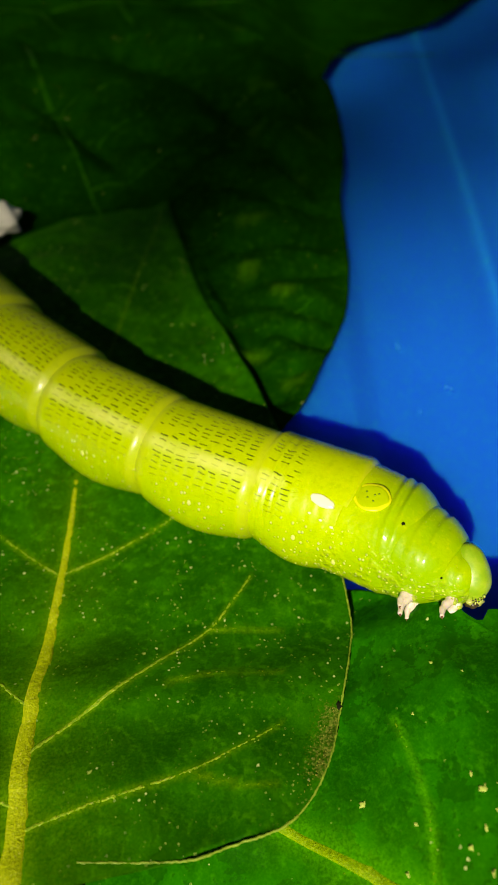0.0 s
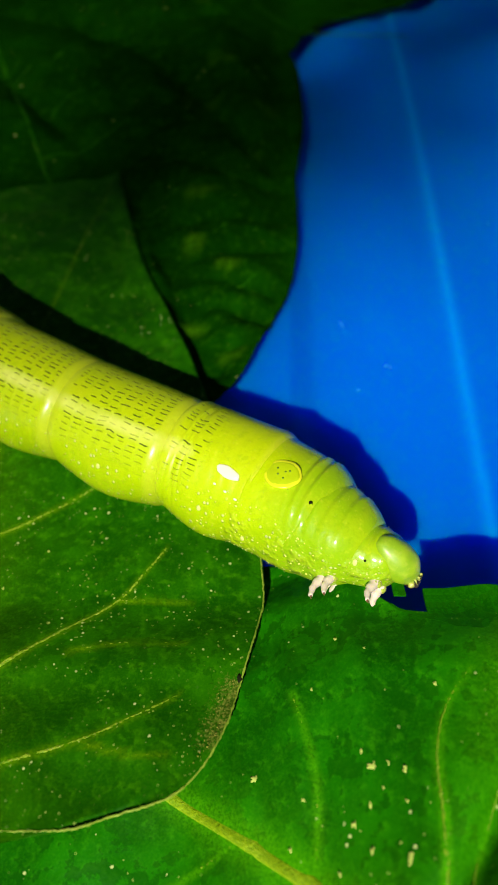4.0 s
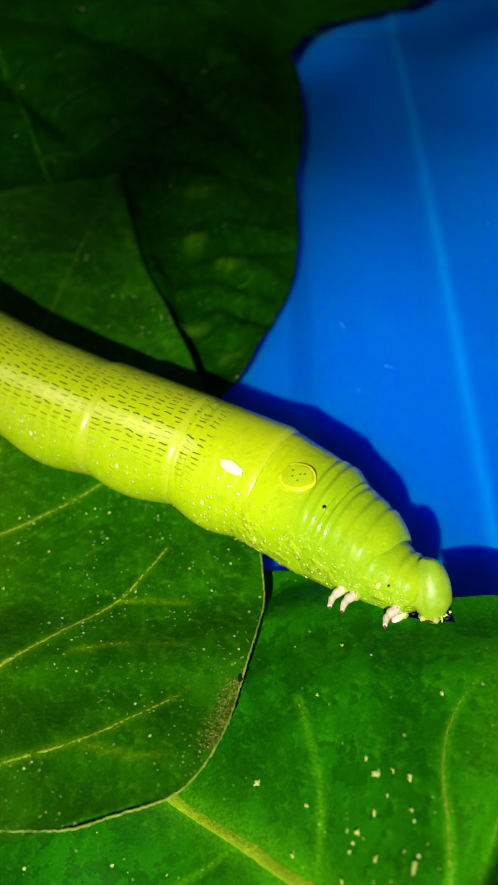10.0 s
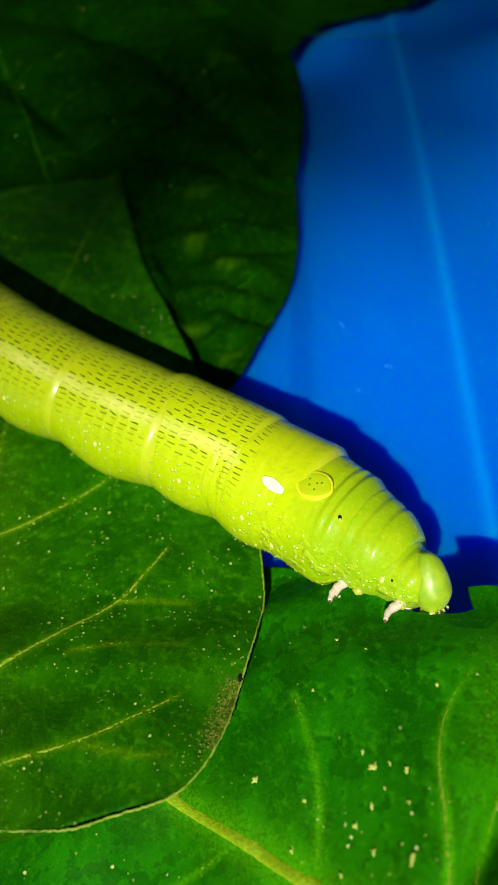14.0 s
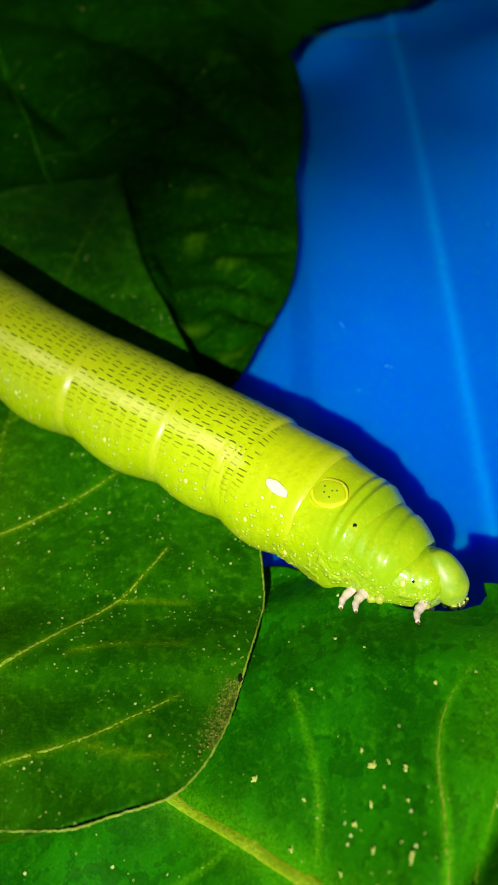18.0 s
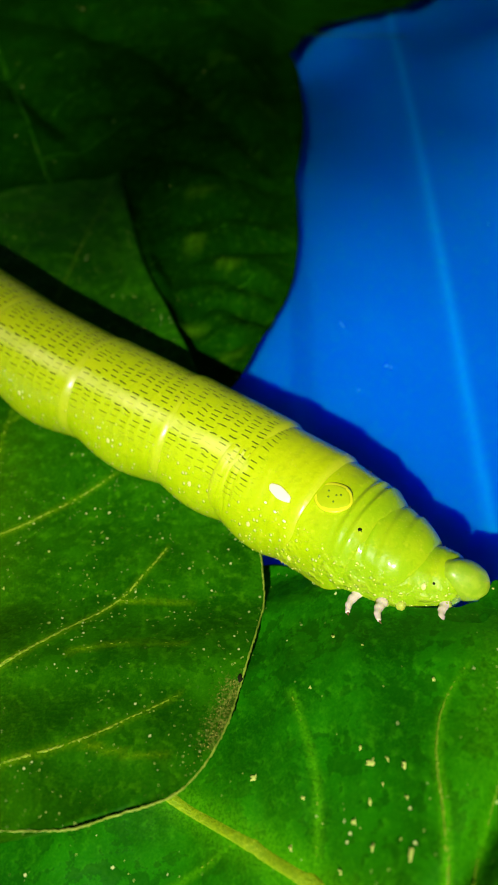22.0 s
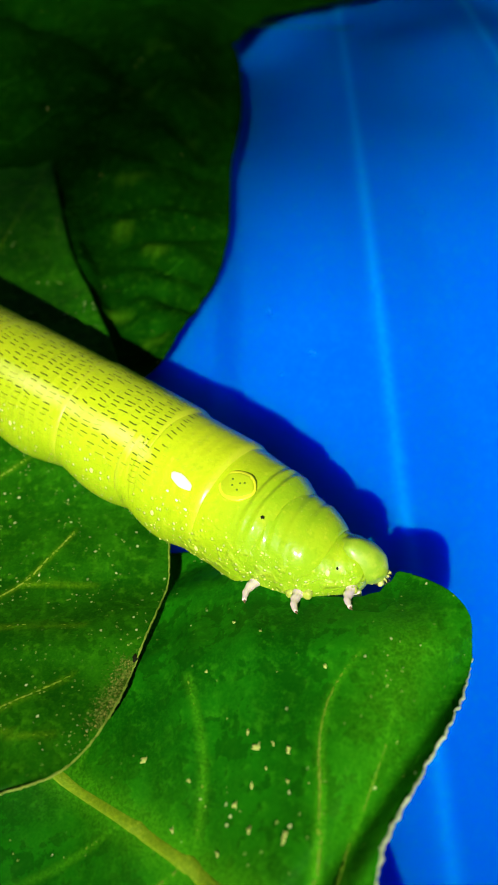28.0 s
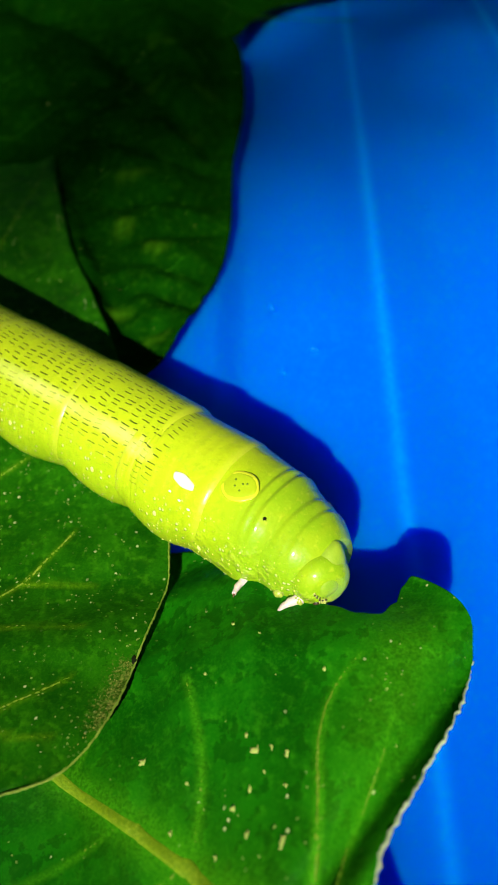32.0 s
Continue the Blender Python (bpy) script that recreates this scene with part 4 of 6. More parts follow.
def hairs(parent, at, seed, count=420, s0=0.14, s1=0.86):
    """Very short pale hairs, as a fuzz over a segment."""
    rng = random.Random(seed)
    bm = bmesh.new()
    for k in range(count):
        p, n = at(rng.uniform(s0, s1), rng.uniform(-0.12, 0.46))
        tip = p + n * rng.uniform(0.10, 0.24) + Vector((rng.gauss(0.03, 0.05), rng.gauss(0, 0.04), 0))
        a = Vector((0.014, 0, 0))
        b = n.cross(Vector((1, 0, 0))).normalized() * 0.014
        v = [bm.verts.new(q * MM) for q in (p + a - n * 0.05, p - 0.5 * a + b - n * 0.05, p - 0.5 * a - b - n * 0.05, tip)]
        for i in range(3):
            bm.faces.new((v[i], v[(i + 1) % 3], v[3]))
    tagged(part("fuzz", bm, HAIR, parent, "very short pale hairs"), kind="stuff")


def caterpillar():
    top = thing("caterpillar", "plump yellow-green caterpillar with dark dashes, feeding on a leaf edge", "caterpillar", at=(-14, 6, 3.0))
    base = Vector((-14, 6, 3.0)) * MM
    segs = []

    def add(name, length, r0, r1, prof, mat, drop=(0, 0)):
        ob = part(name, ring_body(length, r0, r1, prof, drop), mat, top)
        segs.append(ob)
        at = lambda s, v: surface(s, v, length, r0, r1, prof, drop)
        hairs(ob, at, len(segs))
        return ob, at

    # abdomen, tail end first
    for k, (length, r0, r1) in enumerate(((17, 4.6, 6.3), (18, 6.3, 6.9), (18.4, 6.8, 6.75), (18.6, 6.75, 6.75), (18.4, 6.75, 6.75), (17.2, 6.75, 6.65), (14.2, 6.6, 6.6))):
        prof = abdomen_profile(9, k) if k < 6 else abdomen_profile(9, k, 0.0008, (0.20, 0.235, 0.27, 0.305))
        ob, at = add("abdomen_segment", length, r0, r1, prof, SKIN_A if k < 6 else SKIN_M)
        spiracle(ob, *at(0.52, 0.34))
        if 1 <= k <= 4:
            for v in (0.555, 0.63):
                proleg(ob, *at(0.5, v))
    granules(ob, at, 30, 3, 0.45, 0.9, 0.26)
    p, n = at(0.66, 0.222)
    part("white_spot", blob((1.40, 0.58, 0.14), 4, 0.15, 24, 10, stuck(p, n, -0.12)), WHITE_SPOT, ob, "shiny white oval spot")
    # three small white flecks put in for glints of the sun
    for k in range(3):
        p, n = at(0.60 + 0.09 * k, 0.26 + 0.008 * k)
        part("glint_fleck", blob((0.20, 0.12, 0.06), k, 0.5, 12, 6, stuck(p, n)), WHITE_SPOT, ob)
    # thorax
    p3 = thorax_profile(((0.20, 0.030, 0.010), (0.235, 0.026, 0.009), (0.27, 0.022, 0.009), (0.31, 0.016, 0.009), (0.36, 0.009, 0.010), (0.71, 0.034, 0.020), (0.79, 0.044, 0.022)), 21)
    ob, at = add("thorax_segment", 12.4, 6.6, 6.05, p3, SKIN_T, (0.1, 0.3))
    spiracle(ob, *at(0.42, 0.37))
    granules(ob, at, 55, 4, 0.2, 0.9, 0.25)
    p, n = at(0.55, 0.152)
    eye = part("eyespot", blob((1.95, 1.6, 0.20), 2, 0.08, 28, 10, stuck(p - n * 0.04, n, 0.25)), EYE_RING, ob, "raised pale-rimmed oval eyespot")
    part("eyespot_field", blob((1.74, 1.40, 0.20), 2, 0.08, 28, 10, stuck(p + n * 0.0, n, 0.25)), EYE_FIELD, eye, "green field of the eyespot")
    for dx, dy in ((-0.7, 0.25), (-0.35, -0.3), (0.2, 0.25), (0.55, 0.5), (0.35, -0.45)):
        part("eyespot_dot", blob((0.115, 0.115, 0.06), 3, 0.2, 10, 6, stuck(p + n * 0.18, n) @ Matrix.Translation((dx * MM, dy * MM, 0))), EYE_DOT, eye, "small dark ringed dot")
    p, n = at(0.86, 0.182)
    part("black_speck", blob((0.24, 0.17, 0.08), 6, 0.8, 10, 6, stuck(p, n)), BLACK, ob)
    p2 = thorax_profile(((0.20, 0.042, 0.020), (0.27, 0.044, 0.019), (0.345, 0.040, 0.020), (0.43, 0.030, 0.022), (0.56, 0.022, 0.03), (0.74, 0.024, 0.03)), 31, 0.3)
    ob, at = add("thorax_segment", 9.4, 6.1, 4.4, p2, SKIN_F, (0.2, 0.35))
    granules(ob, at, 50, 5, 0.15, 0.85, 0.24)
    legs = [(leg(ob, at(s, v)[0], at(s, v - 0.04)[1], 2.6), at(s, v)[1], 0) for v, s in ((0.385, 0.78), (0.46, 0.84))]
    p1 = thorax_profile(((0.22, 0.035, 0.035), (0.58, 0.04, 0.05), (0.74, 0.012, 0.03)), 41, 0.2, 0.6)
    ob, at = add("thorax_segment", 6.8, 4.1, 2.45, p1, SKIN_F, (0.7, 0.2))
    granules(ob, at, 34, 6, 0.2, 0.85, 0.22)
    for s in (0.26, 0.84):
        for v in (0.375, 0.455):
            one = leg(ob, at(s + (v - 0.4) * 0.5, v)[0], at(s, v - 0.04)[1], 2.5)
            if s < 0.5:
                legs.append((one, at(s, v)[1], 1))
    spiracle(ob, *at(0.5, 0.27))
    p, n = at(0.62, 0.25)
    part("black_speck", blob((0.13, 0.13, 0.08), 8, 0.4, 8, 6, stuck(p, n)), BLACK, ob)
    # head
    bm = bmesh.new()
    bmesh.ops.create_uvsphere(bm, u_segments=40, v_segments=28, radius=1)
    for v in bm.verts:
        c = v.co
        seam = math.exp(-(c.y / 0.10) ** 2) * (0.04 if c.z > -0.2 else 0.02)
        k = 1 - seam + 0.03 * noise.noise(c * 2.3) + 0.006 * noise.noise(c * 6.0)
        snout = smooth(0.25, 1.0, c.x)
        v.co = Vector((c.x * (2.45 if c.x > 0 else 3.6) + 0.45 * snout - 0.1, c.y * 1.92 * (1 - 0.42 * snout), c.z * 1.90 * (1 - 0.40 * snout) - 0.1 * snout)) * (k * MM)
    head = part("head", bm, SKIN_H, top, "pale green mottled rounded head")
    segs.append(head)
    part("labrum", blob((0.42, 0.95, 0.62), 3, 0.35, 16, 10, Matrix.Translation((2.22 * MM, 0, 0.10 * MM))), JAW, head, "pale yellow upper lip")
    for sgn in (-1, 1):
        part("mandible", blob((0.46, 0.42, 0.50), 9 + sgn, 0.4, 14, 10, Matrix.Translation((2.36 * MM, sgn * 0.40 * MM, -0.35 * MM))), MOUTH, head, "dark brown mandible")
        part("maxilla", blob((0.34, 0.32, 0.34), 5 + sgn, 0.4, 14, 10, Matrix.Translation((1.98 * MM, sgn * 0.62 * MM, -0.85 * MM))), JAW, head, "pale feeler lobe")
        part("antenna", tube(spline([(1.7, sgn * 1.0, -0.4), (2.0, sgn * 1.1, -0.5), (2.25, sgn * 1.1, -0.6)], 8), 0.15, 0.06, 8), JAW, head)
        for a in range(5):
            q = Vector((1.75 - 0.12 * math.cos(a * 1.4), sgn * (1.72 - 0.04 * a), 0.1 - 0.27 * a))
            part("ocellus", blob((0.09, 0.09, 0.09), a, 0.1, 8, 6, Matrix.Translation(q * MM)), MOUTH, head)
        for a in range(4):
            q = Vector((2.15 - 0.22 * a, sgn * (0.75 + 0.3 * a), -0.1 + 0.28 * (a % 2)))
            part("pale_granule", blob((0.16, 0.16, 0.12), a, 0.4, 8, 6, Matrix.Translation(q * MM)), JAW, head)
    part("mouth", blob((0.30, 0.60, 0.30), 12, 0.3, 12, 8, Matrix.Translation((2.35 * MM, 0, -0.75 * MM))), MOUTH, head, "dark brown mouthparts")
    return top, base, segs, legs


CATERPILLAR, CAT_BASE, SEGMENTS, LEGS = caterpillar()

# ---- what moves ----
LEAF_AXIS = Vector((0.0, 0.616, -0.788)).normalized()
BODY_ROWS = []


def on_body(rows):
    """Rows of a segment in the caterpillar's own space."""
    out = [(t, Matrix.Translation(-CAT_BASE) @ heading(x, y, z, yaw, pitch)) for t, x, y, z, yaw, pitch in rows]
    BODY_ROWS.append(out)
    return out


def leaf_turn(a):
    """The chewed leaf, swung by a degrees about its root."""
    return Matrix.Translation(Vector(PIVOT) * MM) @ Matrix.Rotation(radians(a), 4, LEAF_AXIS)


def motions():
    """All that moves: the caterpillar's segments, the leaf that it pulls at, and the bits that it eats."""
    walk(SEGMENTS[0], on_body([
        (0, -66.02, 53.18, 9.60, -53.2, 0.0), (0.5, -65.93, 53.01, 9.60, -53.2, 0.0), (1, -65.86, 53.16, 9.60, -53.2, 0.0), (1.5, -66.06, 53.05, 9.60, -53.1, 0.0),
        (2, -67.19, 48.08, 9.60, -48.5, 0.0), (2.5, -67.38, 48.05, 9.60, -48.3, 0.0), (3, -67.60, 48.12, 9.60, -47.9, 0.0), (3.5, -67.47, 48.18, 9.60, -48.1, 0.0),
        (5.5, -67.39, 45.93, 9.60, -46.2, 0.0), (6, -67.49, 45.90, 9.60, -46.1, 0.0), (6.5, -67.51, 45.83, 9.60, -46.1, 0.0), (7, -67.65, 46.56, 9.60, -46.2, 0.0),
        (7.5, -67.87, 46.32, 9.60, -46.0, 0.0), (8, -67.91, 46.25, 9.60, -46.0, 0.0), (8.5, -67.84, 45.53, 9.60, -45.8, 0.0), (9, -67.52, 43.36, 9.60, -44.6, 0.0),
        (9.5, -65.03, 39.01, 9.60, -43.2, 0.0), (10, -61.91, 38.70, 9.60, -43.5, 0.0), (10.5, -59.55, 37.86, 9.60, -43.6, 0.0), (11, -58.83, 38.15, 9.60, -43.8, 0.0),
        (11.5, -57.23, 38.49, 9.60, -44.0, 0.0), (12, -55.60, 38.53, 9.60, -44.2, 0.0), (12.5, -55.41, 38.16, 9.60, -44.1, 0.0), (13, -55.12, 38.10, 9.60, -44.2, 0.0),
        (13.5, -55.05, 37.79, 9.60, -44.1, 0.0), (14, -54.89, 38.11, 9.60, -44.2, 0.0), (14.5, -54.72, 38.12, 9.60, -44.2, 0.0), (16.5, -53.84, 38.46, 9.60, -44.4, 0.0),
        (17, -53.36, 39.27, 9.60, -44.6, 0.0), (17.5, -53.52, 38.94, 9.60, -44.5, 0.0), (18, -53.47, 39.10, 9.60, -44.5, 0.0), (18.5, -53.29, 39.11, 9.60, -44.5, 0.0),
        (19, -53.13, 39.27, 9.60, -44.6, 0.0), (19.5, -53.04, 39.28, 9.60, -44.6, 0.0), (20, -53.07, 39.27, 9.60, -44.6, 0.0), (20.5, -53.09, 39.27, 9.60, -44.6, 0.0),
        (21, -53.11, 39.12, 9.60, -44.6, 0.0), (21.5, -53.13, 39.12, 9.60, -44.6, 0.0), (22, -53.04, 39.12, 9.60, -44.6, 0.0), (22.5, -53.06, 39.12, 9.60, -44.6, 0.0),
        (23, -52.98, 39.28, 9.60, -44.6, 0.0), (23.5, -53.08, 39.22, 9.60, -44.6, 0.0), (24, -53.08, 39.33, 9.60, -44.6, 0.0), (24.5, -52.99, 39.28, 9.60, -44.6, 0.0),
        (25, -52.34, 40.48, 9.60, -45.9, 0.0), (25.5, -52.15, 41.61, 9.60, -46.7, 0.0), (27.5, -53.70, 39.60, 9.60, -44.2, 0.0), (28, -53.53, 39.57, 9.60, -44.4, 0.0),
        (28.5, -53.43, 39.58, 9.60, -44.4, 0.0), (29, -53.43, 39.44, 9.60, -44.3, 0.0), (29.5, -53.55, 39.49, 9.60, -44.3, 0.0), (30, -53.54, 39.39, 9.60, -44.2, 0.0),
        (30.5, -53.54, 39.29, 9.60, -44.2, 0.0), (31, -53.55, 39.36, 9.60, -44.3, 0.0), (31.5, -53.56, 39.41, 9.60, -44.3, 0.0), (32, -53.55, 39.32, 9.60, -44.3, 0.0),
    ]))
    walk(SEGMENTS[1], on_body([
        (0, -56.87, 42.00, 9.60, -50.8, 0.0), (0.5, -56.78, 41.84, 9.60, -50.8, 0.0), (1, -56.72, 41.97, 9.60, -50.9, 0.0), (1.5, -56.90, 41.89, 9.60, -50.7, 0.0),
        (2, -57.75, 38.01, 9.60, -46.1, 0.0), (2.5, -57.93, 38.04, 9.60, -45.9, 0.0), (3, -58.13, 38.18, 9.60, -45.6, 0.0), (3.5, -58.04, 38.22, 9.60, -45.7, 0.0),
        (5.5, -57.98, 36.53, 9.60, -43.9, 0.0), (6, -58.08, 36.51, 9.60, -43.8, 0.0), (6.5, -58.10, 36.45, 9.60, -43.8, 0.0), (7, -58.26, 37.20, 9.60, -43.8, 0.0),
        (7.5, -58.47, 36.98, 9.60, -43.6, 0.0), (8, -58.51, 36.93, 9.60, -43.6, 0.0), (8.5, -58.43, 36.24, 9.60, -43.4, 0.0), (9, -58.09, 34.42, 9.60, -42.2, 0.0),
        (9.5, -55.59, 30.45, 9.60, -40.8, 0.0), (10, -52.51, 30.09, 9.60, -41.1, 0.0), (10.5, -50.16, 29.23, 9.60, -41.3, 0.0), (11, -49.47, 29.50, 9.60, -41.4, 0.0),
        (11.5, -47.90, 29.80, 9.60, -41.6, 0.0), (12, -46.30, 29.81, 9.60, -41.8, 0.0), (12.5, -46.11, 29.45, 9.60, -41.8, 0.0), (13, -45.82, 29.38, 9.60, -41.8, 0.0),
        (13.5, -45.74, 29.08, 9.60, -41.7, 0.0), (14, -45.59, 29.39, 9.60, -41.8, 0.0), (14.5, -45.43, 29.39, 9.60, -41.8, 0.0), (16.5, -44.57, 29.71, 9.60, -42.0, 0.0),
        (17, -44.12, 30.49, 9.60, -42.2, 0.0), (17.5, -44.27, 30.17, 9.60, -42.1, 0.0), (18, -44.22, 30.33, 9.60, -42.1, 0.0), (18.5, -44.05, 30.33, 9.60, -42.2, 0.0),
        (19, -43.89, 30.48, 9.60, -42.2, 0.0), (19.5, -43.81, 30.49, 9.60, -42.2, 0.0), (20, -43.83, 30.49, 9.60, -42.2, 0.0), (20.5, -43.85, 30.48, 9.60, -42.2, 0.0),
        (21, -43.87, 30.34, 9.60, -42.2, 0.0), (21.5, -43.89, 30.33, 9.60, -42.2, 0.0), (22, -43.80, 30.34, 9.60, -42.2, 0.0), (22.5, -43.82, 30.34, 9.60, -42.2, 0.0),
        (23, -43.75, 30.49, 9.60, -42.2, 0.0), (23.5, -43.85, 30.44, 9.60, -42.2, 0.0), (24, -43.85, 30.54, 9.60, -42.2, 0.0), (24.5, -43.76, 30.49, 9.60, -42.2, 0.0),
        (25, -43.31, 31.49, 9.60, -43.5, 0.0), (25.5, -43.25, 32.49, 9.60, -44.3, 0.0), (27.5, -44.40, 30.87, 9.60, -41.8, 0.0), (28, -44.27, 30.81, 9.60, -42.1, 0.0),
        (28.5, -44.16, 30.83, 9.60, -42.0, 0.0), (29, -44.14, 30.70, 9.60, -41.9, 0.0), (29.5, -44.26, 30.75, 9.60, -41.9, 0.0), (30, -44.25, 30.66, 9.60, -41.9, 0.0),
        (30.5, -44.25, 30.56, 9.60, -41.9, 0.0), (31, -44.26, 30.63, 9.60, -41.9, 0.0), (31.5, -44.27, 30.68, 9.60, -41.9, 0.0), (32, -44.26, 30.58, 9.60, -41.9, 0.0),
    ]))
    walk(SEGMENTS[2], on_body([
        (0, -47.09, 30.30, 9.60, -46.8, -0.3), (0.5, -47.00, 30.13, 9.60, -46.8, -0.3), (1, -46.94, 30.26, 9.60, -46.8, -0.3), (1.5, -47.10, 30.20, 9.60, -46.7, -0.3),
        (2, -47.70, 27.67, 9.60, -42.4, -0.3), (2.5, -47.84, 27.78, 9.60, -42.2, -0.3), (3, -48.03, 28.00, 9.60, -41.9, -0.3), (3.5, -47.98, 28.05, 9.60, -42.1, -0.3),
        (5.5, -47.94, 27.08, 9.60, -40.5, -0.3), (6, -48.04, 27.08, 9.60, -40.5, -0.3), (6.5, -48.06, 27.05, 9.60, -40.4, -0.3), (7, -48.23, 27.79, 9.60, -40.5, -0.3),
        (7.5, -48.44, 27.61, 9.60, -40.3, -0.3), (8, -48.48, 27.58, 9.60, -40.3, -0.3), (8.5, -48.39, 26.94, 9.60, -40.1, -0.3), (9, -48.04, 25.58, 9.60, -39.0, -0.3),
        (9.5, -45.51, 22.09, 9.60, -37.8, -0.3), (10, -42.47, 21.67, 9.60, -38.1, -0.3), (10.5, -40.15, 20.80, 9.60, -38.2, -0.3), (11, -39.47, 21.04, 9.60, -38.4, -0.3),
        (11.5, -37.94, 21.30, 9.60, -38.6, -0.3), (12, -36.37, 21.28, 9.60, -38.8, -0.3), (12.5, -36.17, 20.92, 9.60, -38.8, -0.3), (13, -35.88, 20.85, 9.60, -38.8, -0.3),
        (13.5, -35.80, 20.56, 9.60, -38.7, -0.3), (14, -35.66, 20.85, 9.60, -38.8, -0.3), (14.5, -35.50, 20.85, 9.60, -38.8, -0.3), (16.5, -34.66, 21.14, 9.60, -39.0, -0.3),
        (17, -34.25, 21.89, 9.60, -39.2, -0.3), (17.5, -34.38, 21.58, 9.60, -39.1, -0.3), (18, -34.34, 21.73, 9.60, -39.1, -0.3), (18.5, -34.17, 21.73, 9.60, -39.2, -0.3),
        (19, -34.02, 21.88, 9.60, -39.2, -0.3), (19.5, -33.94, 21.88, 9.60, -39.2, -0.3), (20, -33.96, 21.88, 9.60, -39.2, -0.3), (20.5, -33.98, 21.88, 9.60, -39.2, -0.3),
        (21, -33.99, 21.73, 9.60, -39.2, -0.3), (21.5, -34.02, 21.73, 9.60, -39.2, -0.3), (22, -33.93, 21.74, 9.60, -39.2, -0.3), (22.5, -33.95, 21.74, 9.60, -39.2, -0.3),
        (23, -33.88, 21.88, 9.60, -39.2, -0.3), (23.5, -33.98, 21.83, 9.60, -39.2, -0.3), (24, -33.98, 21.93, 9.60, -39.2, -0.3), (24.5, -33.89, 21.88, 9.60, -39.2, -0.3),
        (25, -33.63, 22.67, 9.60, -40.5, -0.3), (25.5, -33.70, 23.52, 9.60, -41.3, -0.3), (27.5, -34.48, 22.33, 9.60, -38.8, -0.3), (28, -34.38, 22.23, 9.60, -39.1, -0.3),
        (28.5, -34.26, 22.27, 9.60, -39.0, -0.3), (29, -34.22, 22.16, 9.60, -38.9, -0.3), (29.5, -34.34, 22.20, 9.60, -38.9, -0.3), (30, -34.33, 22.11, 9.60, -38.9, -0.3),
        (30.5, -34.32, 22.02, 9.60, -38.9, -0.3), (31, -34.34, 22.08, 9.60, -38.9, -0.3), (31.5, -34.35, 22.13, 9.60, -38.9, -0.3), (32, -34.34, 22.04, 9.60, -38.9, -0.3),
    ]))
